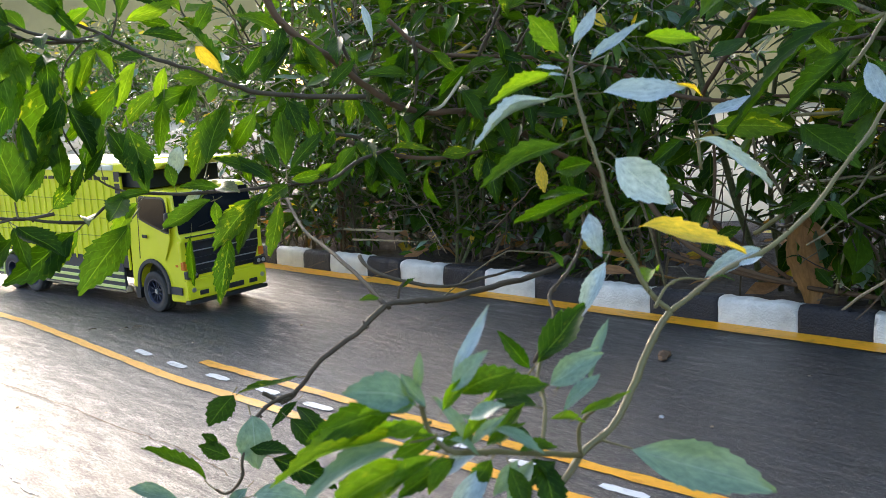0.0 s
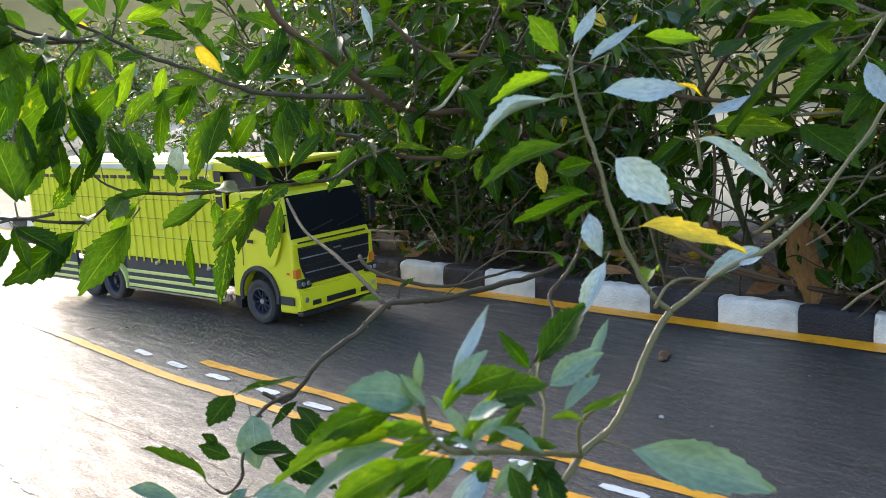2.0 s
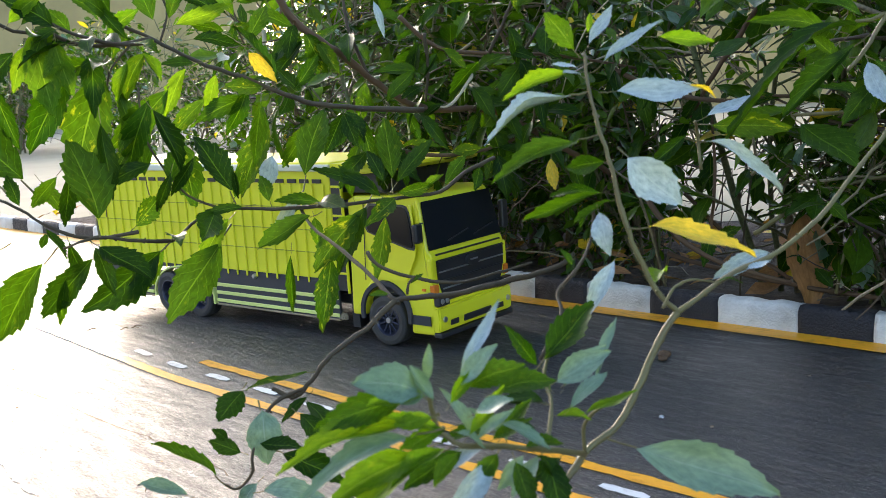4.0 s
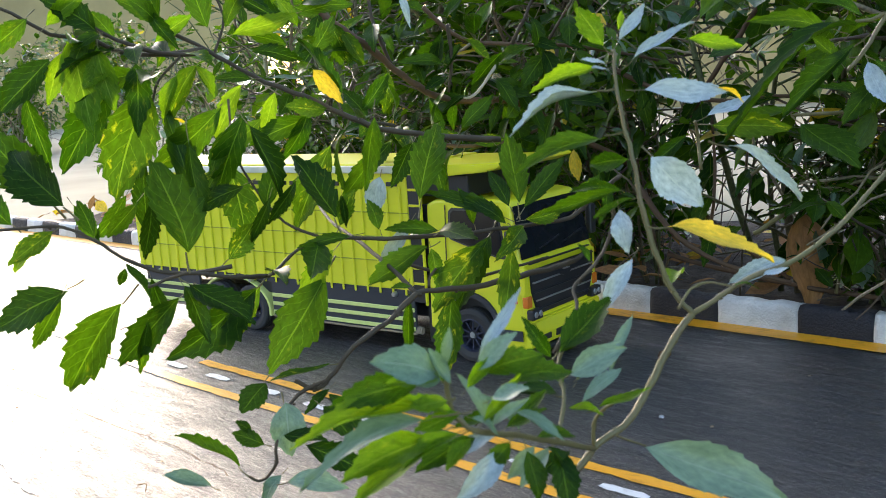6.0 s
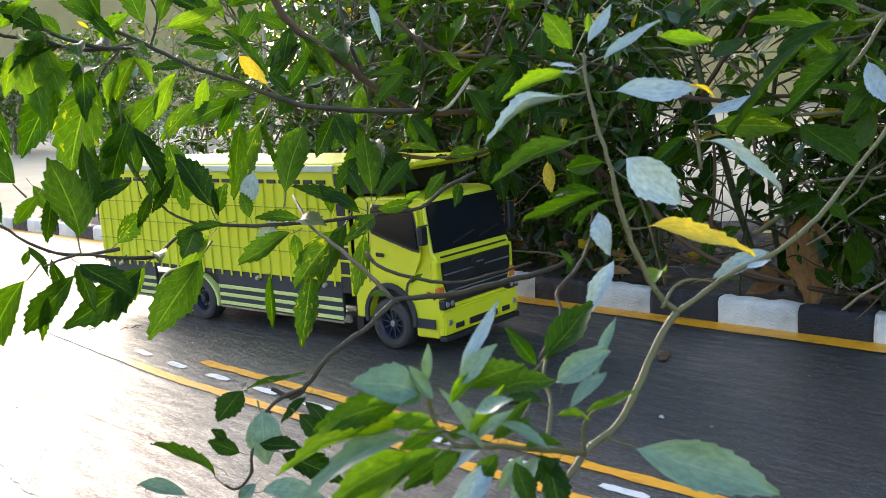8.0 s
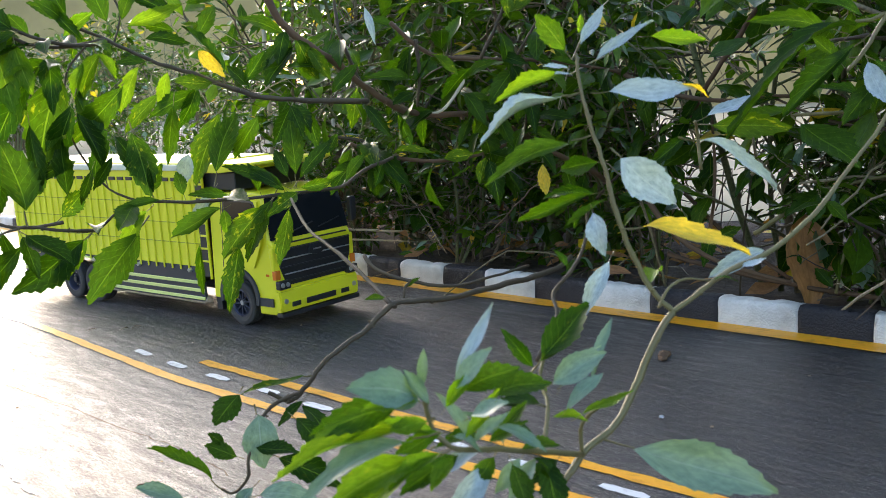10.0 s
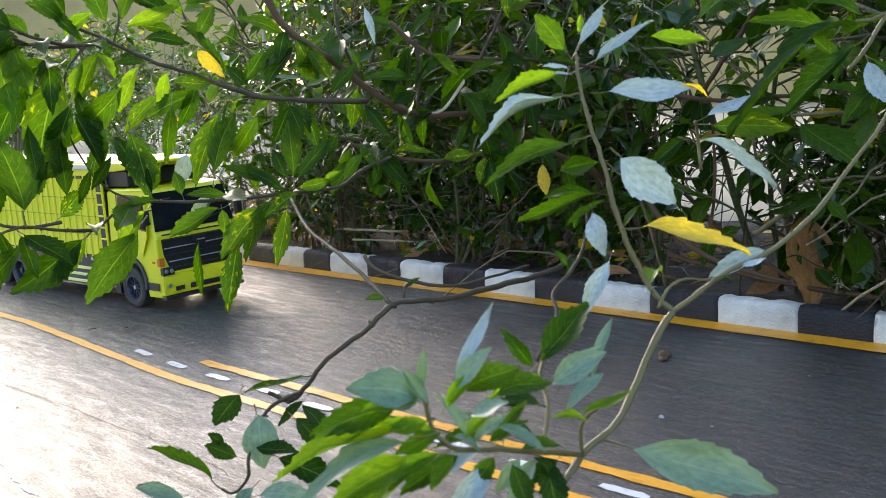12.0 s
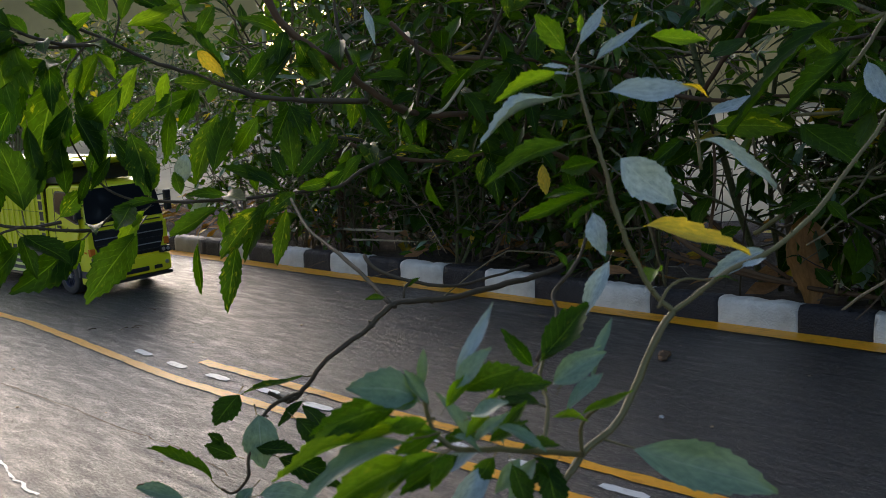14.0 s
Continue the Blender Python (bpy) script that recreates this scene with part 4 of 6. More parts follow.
def truck_motion():
    steps = [0.2 * k for k in range(71)]
    rows = []
    for t in steps:
        v = np.mean([drive_at(min(14, max(0, t + d))) for d in (-0.1, -0.05, 0, 0.05, 0.1)], axis=0) if 0 < t < 14 else drive_at(t)
        rows.append((t, pose(v[0] + 0.009, v[1] - 0.008, 0.0045, 0, 0, v[2])))
    walk(truck, rows)
    for w in truck_wheels:
        x, y, z = w.location
        walk(w, [(t, pose(x, y, z, 0, math.degrees((m.translation.x + 1.146) / 0.0255), 0)) for t, m in rows])


# ---- branches that reach over the road ----
LEAF_SHAPES = [(0.25, 0.28, 1), (0.35, 0.14, 2), (0.2, 0.42, 3), (0.45, 0.32, 4), (0.15, 0.08, 5)]
LEAF_MESHES = {}
# leaves turn to this point, the camera's place, to fit its view
CAMERA_POINT = Vector((0.0, 0.0, 0.26))
leaf_pick = random.Random(11)


def leaf_mesh(mat, k):
    """One of five leaf blades in this material; alike leaves share it."""
    if (mat.name, k) not in LEAF_MESHES:
        fold, bend, seed = LEAF_SHAPES[k]
        v, f, uv, sl = leaf_shape(26, 0.215, fold, bend, 0.15 if mat in (LEAF_PALE, LEAF_TEAL) else 0.32, seed * 3 + len(mat.name), 0.16)
        LEAF_MESHES[(mat.name, k)] = mesh_from("leaf", v, f, [mat, GREEN_STEM], True, uv, sl)
    return LEAF_MESHES[(mat.name, k)]


def branch_thing(name, origin, label):
    b = tagged(new(name), label, "branch")
    b.location = origin
    LINES[name] = []
    return b


LINES = {}


def stem(b, points, r0, r1, mat):
    o = b.location
    n = len(points)
    pts = [Vector(p) - o for p in points]
    v, f = tube(pts, [r0 + (r1 - r0) * i / (n - 1) for i in range(n)], 8, r0 * 0.25, n + r0)
    part("stem", mesh_from("stem", v, f, mat), mat, b)
    LINES[b.name] += list(zip(pts[:-1], pts[1:]))
    # buds where shoots start
    rng = random.Random(n)
    for a, c in zip(pts[:-1], pts[1:]):
        if rng.random() < 0.6:
            p = a.lerp(c, rng.random())
            part("bud", cyl_bm(p, (rng.uniform(-1, 1), rng.uniform(-1, 1), 0.6), r0 * 0.7, r0 * 2.4, 6, r0 * 0.3), mat, b)


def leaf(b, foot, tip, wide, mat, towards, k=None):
    """A leaf from foot to tip; towards: how far its upper side faces the camera, not the sky."""
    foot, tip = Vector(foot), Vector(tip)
    to_camera = (CAMERA_POINT - (foot + tip) / 2).normalized()
    face = to_camera * towards + Vector((0, 0, 1 - towards)) + Vector([leaf_pick.uniform(-0.3, 0.3) for _ in range(3)])
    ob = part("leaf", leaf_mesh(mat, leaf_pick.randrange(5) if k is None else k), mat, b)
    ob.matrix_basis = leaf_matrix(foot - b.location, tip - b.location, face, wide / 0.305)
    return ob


def scatter_leaves(b, count, seed):
    """Leaves in loose order along the stems of a branch."""
    rng = random.Random(seed)
    lines = LINES[b.name]
    for _ in range(count):
        s, e = rng.choice(lines)
        p = s.lerp(e, rng.random()) + b.location
        out = Vector((rng.uniform(-1, 1), rng.uniform(-1, 0.5), rng.uniform(-1.1, 0.5))).normalized() * rng.uniform(0.032, 0.062)
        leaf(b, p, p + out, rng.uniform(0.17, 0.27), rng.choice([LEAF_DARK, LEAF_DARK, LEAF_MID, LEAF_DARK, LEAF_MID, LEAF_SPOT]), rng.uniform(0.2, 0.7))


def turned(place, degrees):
    """A branch at its place, swung by so many degrees round the camera's view axis, to fit its view."""
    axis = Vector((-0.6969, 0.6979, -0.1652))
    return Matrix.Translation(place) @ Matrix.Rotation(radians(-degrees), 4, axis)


def make_tall_sprig():
    b = branch_thing("tall_sprig", (-0.2437, 0.3895, 0.1519), "leafy green roadside branch with yellow leaves and pale leaves coloured with sky sheen")
    stem(b, [(-0.2437, 0.3895, 0.1519), (-0.246, 0.3776, 0.1419), (-0.2489, 0.3627, 0.1216), (-0.2476, 0.3471, 0.1107), (-0.2499, 0.329, 0.1043), (-0.2499, 0.3127, 0.0959), (-0.2578, 0.2979, 0.0668), (-0.2683, 0.2923, 0.0272)], 0.00172, 0.00148, GREEN_STEM)
    stem(b, [(-0.2437, 0.3895, 0.1519), (-0.2521, 0.3838, 0.1635), (-0.2609, 0.38, 0.1844), (-0.2667, 0.3784, 0.2026), (-0.2705, 0.3783, 0.218), (-0.2766, 0.3772, 0.2387), (-0.2807, 0.3767, 0.2542), (-0.2837, 0.3776, 0.2708)], 0.0014, 0.00078, GREEN_STEM)
    stem(b, [(-0.2437, 0.3895, 0.1519), (-0.2406, 0.4084, 0.1584), (-0.2368, 0.428, 0.1646), (-0.2315, 0.4632, 0.17), (-0.2274, 0.4988, 0.1821), (-0.2249, 0.5346, 0.2015), (-0.2234, 0.5687, 0.2182), (-0.2178, 0.6109, 0.2518)], 0.00133, 0.00117, GREEN_STEM)
    stem(b, [(-0.2741, 0.3275, 0.1396), (-0.2754, 0.3444, 0.156), (-0.2835, 0.3525, 0.1639), (-0.2784, 0.3599, 0.1735), (-0.2806, 0.3745, 0.184), (-0.2809, 0.3782, 0.2007)], 0.00094, 0.0007, TWIG_DARK)
    stem(b, [(-0.2485, 0.3232, 0.104), (-0.239, 0.2861, 0.1192), (-0.2354, 0.2565, 0.1305), (-0.2355, 0.2364, 0.1368), (-0.2423, 0.2314, 0.1442), (-0.2417, 0.228, 0.1575)], 0.00125, 0.00078, GREEN_STEM)
    stem(b, [(-0.2485, 0.3232, 0.104), (-0.2465, 0.3215, 0.1185), (-0.2361, 0.3197, 0.1283), (-0.23, 0.3271, 0.1333)], 0.00094, 0.00062, GREEN_STEM)
    stem(b, [(-0.239, 0.2861, 0.1192), (-0.2448, 0.2979, 0.1329), (-0.2605, 0.3127, 0.1405), (-0.2627, 0.3279, 0.1537)], 0.00094, 0.00062, GREEN_STEM)
    stem(b, [(-0.2461, 0.3808, 0.1555), (-0.2457, 0.3901, 0.1634), (-0.2431, 0.4004, 0.1654), (-0.2381, 0.4119, 0.1628)], 0.0007, 0.00047, GREEN_STEM)
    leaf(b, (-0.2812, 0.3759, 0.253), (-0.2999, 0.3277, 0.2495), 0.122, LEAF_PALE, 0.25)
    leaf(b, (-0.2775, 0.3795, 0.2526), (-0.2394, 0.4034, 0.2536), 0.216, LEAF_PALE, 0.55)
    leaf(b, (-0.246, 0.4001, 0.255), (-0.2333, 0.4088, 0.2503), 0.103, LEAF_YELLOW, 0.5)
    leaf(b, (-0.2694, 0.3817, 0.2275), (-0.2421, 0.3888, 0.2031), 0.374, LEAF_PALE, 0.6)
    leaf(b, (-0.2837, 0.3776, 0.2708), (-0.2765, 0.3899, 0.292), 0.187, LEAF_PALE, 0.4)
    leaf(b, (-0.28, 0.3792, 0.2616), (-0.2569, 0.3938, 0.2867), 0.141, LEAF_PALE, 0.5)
    leaf(b, (-0.2847, 0.3761, 0.2684), (-0.2984, 0.3675, 0.2898), 0.309, LEAF_BRIGHT, 0.8)
    leaf(b, (-0.283, 0.3771, 0.2657), (-0.3015, 0.3419, 0.2556), 0.138, LEAF_BRIGHT, 0.5)
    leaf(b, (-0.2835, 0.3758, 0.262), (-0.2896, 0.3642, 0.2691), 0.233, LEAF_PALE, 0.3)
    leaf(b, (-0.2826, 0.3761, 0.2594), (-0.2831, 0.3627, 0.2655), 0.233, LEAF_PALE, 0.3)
    leaf(b, (-0.2834, 0.3794, 0.2771), (-0.2829, 0.3829, 0.2896), 0.172, LEAF_BRIGHT, 0.6)
    leaf(b, (-0.2876, 0.4327, 0.2777), (-0.2615, 0.4584, 0.2761), 0.172, LEAF_BRIGHT, 0.6)
    leaf(b, (-0.2762, 0.3763, 0.2336), (-0.3023, 0.3341, 0.2257), 0.167, LEAF_MID, 0.4)
    leaf(b, (-0.2699, 0.3798, 0.2217), (-0.2924, 0.3709, 0.2185), 0.274, LEAF_MID, 0.8)
    leaf(b, (-0.269, 0.3777, 0.2091), (-0.2975, 0.3468, 0.1984), 0.098, LEAF_MID, 0.4)
    leaf(b, (-0.2679, 0.3782, 0.2064), (-0.2975, 0.3642, 0.2118), 0.098, LEAF_MID, 0.4)
    leaf(b, (-0.2669, 0.3789, 0.2051), (-0.2879, 0.3698, 0.195), 0.127, LEAF_MID, 0.5)
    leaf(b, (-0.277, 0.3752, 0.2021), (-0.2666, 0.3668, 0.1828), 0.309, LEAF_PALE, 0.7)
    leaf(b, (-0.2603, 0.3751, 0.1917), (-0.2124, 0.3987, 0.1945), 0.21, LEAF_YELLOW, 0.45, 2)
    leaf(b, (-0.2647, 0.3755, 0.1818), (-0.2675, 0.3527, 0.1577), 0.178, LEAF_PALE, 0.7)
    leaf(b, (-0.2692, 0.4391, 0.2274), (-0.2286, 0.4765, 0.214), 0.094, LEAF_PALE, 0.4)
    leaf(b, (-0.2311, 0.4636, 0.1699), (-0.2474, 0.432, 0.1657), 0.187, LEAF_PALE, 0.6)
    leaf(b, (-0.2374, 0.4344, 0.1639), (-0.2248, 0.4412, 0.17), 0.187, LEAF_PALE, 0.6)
    leaf(b, (-0.2381, 0.4119, 0.1628), (-0.23, 0.4209, 0.1665), 0.196, LEAF_MID, 0.5)
    leaf(b, (-0.2521, 0.3838, 0.1635), (-0.2622, 0.4047, 0.1735), 0.240, LEAF_BRIGHT, 0.8)
    leaf(b, (-0.245, 0.3347, 0.1078), (-0.1784, 0.3554, 0.0957), 0.206, LEAF_TEAL, 0.7)
    leaf(b, (-0.263, 0.3102, 0.1408), (-0.2521, 0.3347, 0.1682), 0.294, LEAF_MID, 0.85)
    leaf(b, (-0.253, 0.3049, 0.1366), (-0.2322, 0.3152, 0.1532), 0.287, LEAF_TEAL, 0.6)
    leaf(b, (-0.2487, 0.3085, 0.134), (-0.2442, 0.3169, 0.1503), 0.276, LEAF_TEAL, 0.6)
    leaf(b, (-0.238, 0.3032, 0.1268), (-0.2216, 0.3222, 0.1378), 0.152, LEAF_BRIGHT, 0.4)
    leaf(b, (-0.2397, 0.3173, 0.1331), (-0.2418, 0.3364, 0.1622), 0.088, LEAF_TEAL, 0.6)
    leaf(b, (-0.2413, 0.3003, 0.1282), (-0.2314, 0.3143, 0.1459), 0.177, LEAF_TEAL, 0.6)
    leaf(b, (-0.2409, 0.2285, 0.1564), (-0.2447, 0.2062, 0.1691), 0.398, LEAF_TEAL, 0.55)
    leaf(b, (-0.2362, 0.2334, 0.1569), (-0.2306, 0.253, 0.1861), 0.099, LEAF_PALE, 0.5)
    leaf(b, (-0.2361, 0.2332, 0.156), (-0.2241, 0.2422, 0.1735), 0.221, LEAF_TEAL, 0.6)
    leaf(b, (-0.2401, 0.2289, 0.1545), (-0.2437, 0.2059, 0.1632), 0.203, LEAF_BRIGHT, 0.5)
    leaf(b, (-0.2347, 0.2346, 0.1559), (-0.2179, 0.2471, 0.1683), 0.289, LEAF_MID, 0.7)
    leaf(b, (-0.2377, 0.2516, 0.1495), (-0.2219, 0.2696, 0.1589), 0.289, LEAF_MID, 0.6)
    leaf(b, (-0.2384, 0.2294, 0.1496), (-0.2653, 0.1799, 0.145), 0.131, LEAF_BRIGHT, 0.4)
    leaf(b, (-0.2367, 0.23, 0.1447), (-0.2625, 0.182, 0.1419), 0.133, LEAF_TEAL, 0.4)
    leaf(b, (-0.2412, 0.2311, 0.1383), (-0.2513, 0.1907, 0.1314), 0.224, LEAF_BRIGHT, 0.5)
    leaf(b, (-0.2369, 0.2351, 0.137), (-0.2504, 0.1908, 0.1278), 0.142, LEAF_BRIGHT, 0.5)
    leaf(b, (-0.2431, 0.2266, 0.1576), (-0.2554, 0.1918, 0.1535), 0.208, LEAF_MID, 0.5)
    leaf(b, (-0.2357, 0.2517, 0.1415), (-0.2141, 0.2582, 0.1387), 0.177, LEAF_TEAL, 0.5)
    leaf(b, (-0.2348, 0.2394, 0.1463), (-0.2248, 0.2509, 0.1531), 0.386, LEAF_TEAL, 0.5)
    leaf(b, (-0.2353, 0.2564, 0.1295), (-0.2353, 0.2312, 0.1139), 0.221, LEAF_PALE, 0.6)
    leaf(b, (-0.2406, 0.2846, 0.1193), (-0.2187, 0.2745, 0.1056), 0.300, LEAF_DARK, 0.7)
    leaf(b, (-0.2355, 0.2626, 0.1264), (-0.2221, 0.258, 0.1107), 0.277, LEAF_DARK, 0.6)
    leaf(b, (-0.2361, 0.2427, 0.1358), (-0.2401, 0.2157, 0.1294), 0.231, LEAF_MID, 0.6)
    leaf(b, (-0.234, 0.2524, 0.1374), (-0.2388, 0.2348, 0.1438), 0.231, LEAF_MID, 0.4)
    leaf(b, (-0.2391, 0.2864, 0.1213), (-0.246, 0.2693, 0.1386), 0.255, LEAF_DARK, 0.6)
    leaf(b, (-0.2383, 0.2293, 0.1487), (-0.2419, 0.2117, 0.1502), 0.260, LEAF_BRIGHT, 0.6)
    leaf(b, (-0.2392, 0.2291, 0.1516), (-0.2428, 0.2221, 0.1678), 0.208, LEAF_TEAL, 0.5)
    leaf(b, (-0.2371, 0.2309, 0.1504), (-0.2278, 0.2365, 0.1655), 0.195, LEAF_BRIGHT, 0.6)
    leaf(b, (-0.2374, 0.2362, 0.1437), (-0.2401, 0.2118, 0.1427), 0.208, LEAF_BRIGHT, 0.5)
    leaf(b, (-0.237, 0.2352, 0.1379), (-0.2409, 0.2092, 0.1355), 0.195, LEAF_BRIGHT, 0.6)
    leaf(b, (-0.236, 0.2426, 0.1348), (-0.2266, 0.2481, 0.1485), 0.182, LEAF_TEAL, 0.5)
    leaf(b, (-0.2365, 0.2488, 0.1327), (-0.2258, 0.2618, 0.1425), 0.252, LEAF_MID, 0.6)
    leaf(b, (-0.2354, 0.2565, 0.1305), (-0.2337, 0.2418, 0.1219), 0.296, LEAF_MID, 0.6)
    leaf(b, (-0.2373, 0.2678, 0.1254), (-0.2288, 0.2842, 0.1287), 0.237, LEAF_MID, 0.5)
    leaf(b, (-0.2374, 0.2743, 0.1233), (-0.2376, 0.2575, 0.1134), 0.234, LEAF_TEAL, 0.6)
    leaf(b, (-0.2416, 0.2294, 0.1449), (-0.2515, 0.2032, 0.1548), 0.169, LEAF_BRIGHT, 0.4)
    leaf(b, (-0.2417, 0.228, 0.1575), (-0.2399, 0.2265, 0.174), 0.156, LEAF_TEAL, 0.5)
    leaf(b, (-0.2504, 0.3069, 0.1341), (-0.2576, 0.302, 0.1437), 0.260, LEAF_BRIGHT, 0.6)
    leaf(b, (-0.2448, 0.2979, 0.1329), (-0.25, 0.2809, 0.1436), 0.296, LEAF_DARK, 0.6)
    leaf(b, (-0.2452, 0.2964, 0.1286), (-0.2334, 0.3085, 0.1297), 0.195, LEAF_BRIGHT, 0.5)
    leaf(b, (-0.2355, 0.2364, 0.1368), (-0.2347, 0.221, 0.1289), 0.260, LEAF_BRIGHT, 0.6)
    leaf(b, (-0.2349, 0.253, 0.1317), (-0.2408, 0.2302, 0.1325), 0.195, LEAF_PALE, 0.4)
    leaf(b, (-0.2373, 0.2332, 0.1426), (-0.2287, 0.2437, 0.1391), 0.260, LEAF_TEAL, 0.4)
    leaf(b, (-0.2417, 0.228, 0.1575), (-0.2412, 0.2144, 0.1584), 0.325, LEAF_TEAL, 0.5)
    leaf(b, (-0.2627, 0.3279, 0.1537), (-0.2609, 0.3322, 0.1641), 0.220, LEAF_BRIGHT, 0.6)
    leaf(b, (-0.2605, 0.3127, 0.1405), (-0.2642, 0.2987, 0.1578), .2, LEAF_MID, 0.7)
    leaf(b, (-0.253, 0.3049, 0.1366), (-0.2617, 0.2845, 0.1476), .2, LEAF_MID, 0.6)
    leaf(b, (-0.2456, 0.2971, 0.133), (-0.253, 0.2775, 0.1418), .22, LEAF_DARK, 0.6)
    leaf(b, (-0.2388, 0.2663, 0.1255), (-0.2456, 0.2568, 0.1445), .2, LEAF_TEAL, 0.5)
    leaf(b, (-0.2349, 0.253, 0.1317), (-0.2326, 0.2705, 0.1473), .18, LEAF_MID, 0.6)
    leaf(b, (-0.2353, 0.2446, 0.1343), (-0.2382, 0.2381, 0.1553), .16, LEAF_TEAL, 0.5)
    leaf(b, (-0.2355, 0.2364, 0.1368), (-0.2271, 0.2494, 0.1562), .15, LEAF_BRIGHT, 0.6)
    leaf(b, (-0.2405, 0.2779, 0.1214), (-0.2245, 0.2844, 0.1117), .2, LEAF_DARK, 0.6)
    leaf(b, (-0.2399, 0.2328, 0.1401), (-0.241, 0.2139, 0.1556), .18, LEAF_BRIGHT, 0.5)
    leaf(b, (-0.2447, 0.3071, 0.1112), (-0.249, 0.2865, 0.1027), .24, LEAF_DARK, 0.6)
    leaf(b, (-0.239, 0.2861, 0.1192), (-0.2408, 0.2671, 0.107), .24, LEAF_TEAL, 0.6)
    leaf(b, (-0.2489, 0.3089, 0.1362), (-0.2379, 0.3239, 0.1531), .22, LEAF_TEAL, 0.6)
    leaf(b, (-0.2623, 0.3114, 0.143), (-0.2539, 0.3223, 0.1537), .2, LEAF_MID, 0.7)
    leaf(b, (-0.2809, 0.3782, 0.2007), (-0.2859, 0.3712, 0.1922), .2, LEAF_MID, 0.6)
    leaf(b, (-0.2784, 0.3599, 0.1735), (-0.2837, 0.3571, 0.184), .2, LEAF_MID, 0.6)
    return b


def make_roadside_twig():
    b = branch_thing("roadside_twig", (-0.4522, 0.405, 0.1291), "brown forked twig with a cluster of dark leaves at its end")
    stem(b, [(-0.6061, 0.7847, 0.0819), (-0.5292, 0.6649, 0.0986), (-0.4731, 0.5671, 0.1146), (-0.4527, 0.5032, 0.1217), (-0.4467, 0.4526, 0.125), (-0.4479, 0.4235, 0.1282), (-0.4522, 0.405, 0.1291), (-0.4567, 0.3831, 0.1157), (-0.4625, 0.3603, 0.1046), (-0.4699, 0.3496, 0.0905), (-0.4764, 0.3411, 0.0819), (-0.4863, 0.3324, 0.0871)], 0.0022, 0.0013, TWIG_DARK)
    stem(b, [(-0.4522, 0.405, 0.1291), (-0.4864, 0.4164, 0.1397), (-0.5313, 0.4315, 0.1505), (-0.5953, 0.456, 0.1608), (-0.6623, 0.493, 0.1761)], 0.0016, 0.0011, TWIG_DARK)
    stem(b, [(-0.5414, 0.4627, 0.1436), (-0.5276, 0.4603, 0.1354), (-0.5042, 0.4675, 0.128), (-0.4816, 0.4886, 0.1217), (-0.4889, 0.5379, 0.1186), (-0.5211, 0.6184, 0.11)], 0.0014, 0.001, TWIG_DARK)
    stem(b, [(-0.4731, 0.3453, 0.0859), (-0.4764, 0.3267, 0.0818), (-0.4733, 0.3134, 0.0726), (-0.4674, 0.302, 0.0605), (-0.4667, 0.3002, 0.0496), (-0.4718, 0.2932, 0.0416), (-0.4771, 0.2884, 0.044)], 0.0012, 0.0008, TWIG_DARK)
    stem(b, [(-0.4543, 0.4177, 0.1306), (-0.4545, 0.419, 0.1368), (-0.4518, 0.4228, 0.1417)], 0.001, 0.0007, TWIG_DARK)
    leaf(b, (-0.4533, 0.4052, 0.1343), (-0.4562, 0.3885, 0.1366), 0.196, LEAF_MID, 0.5)
    leaf(b, (-0.4544, 0.4188, 0.1361), (-0.4484, 0.4265, 0.1431), 0.196, LEAF_MID, 0.5)
    leaf(b, (-0.4973, 0.3225, 0.0917), (-0.4939, 0.3005, 0.0751), 0.411, LEAF_DARK, 0.8)
    leaf(b, (-0.4667, 0.3541, 0.0961), (-0.4894, 0.3164, 0.0927), 0.127, LEAF_SPOT, 0.5)
    leaf(b, (-0.4754, 0.3146, 0.0868), (-0.4559, 0.306, 0.0592), 0.411, LEAF_TEAL, 0.8)
    leaf(b, (-0.4733, 0.3028, 0.0583), (-0.4854, 0.286, 0.0685), 0.314, LEAF_DARK, 0.7)
    leaf(b, (-0.4842, 0.3005, 0.0641), (-0.4842, 0.2886, 0.0746), 0.294, LEAF_DARK, 0.7)
    leaf(b, (-0.4688, 0.3494, 0.0848), (-0.4729, 0.3277, 0.0711), 0.176, LEAF_DARK, 0.5)
    leaf(b, (-0.4771, 0.2884, 0.044), (-0.4942, 0.2652, 0.0787), 0.127, LEAF_MID, 0.6)
    leaf(b, (-0.4608, 0.3092, 0.0631), (-0.4226, 0.3296, 0.0484), 0.234, LEAF_DARK, 0.6)
    leaf(b, (-0.4753, 0.3424, 0.0828), (-0.4393, 0.3452, 0.0638), 0.254, LEAF_DARK, 0.5)
    leaf(b, (-0.4577, 0.2931, 0.0425), (-0.4269, 0.3113, 0.0498), 0.281, LEAF_TEAL, 0.5)
    leaf(b, (-0.4799, 0.2708, 0.0415), (-0.4933, 0.2468, 0.0575), 0.243, LEAF_TEAL, 0.5)
    leaf(b, (-0.4579, 0.3017, 0.0495), (-0.466, 0.2828, 0.0341), 0.281, LEAF_TEAL, 0.5)
    leaf(b, (-0.4692, 0.3331, 0.0779), (-0.436, 0.3342, 0.0639), 0.244, LEAF_DARK, 0.6)
    leaf(b, (-0.472, 0.3057, 0.0651), (-0.4416, 0.3147, 0.0655), 0.244, LEAF_DARK, 0.6)
    return b


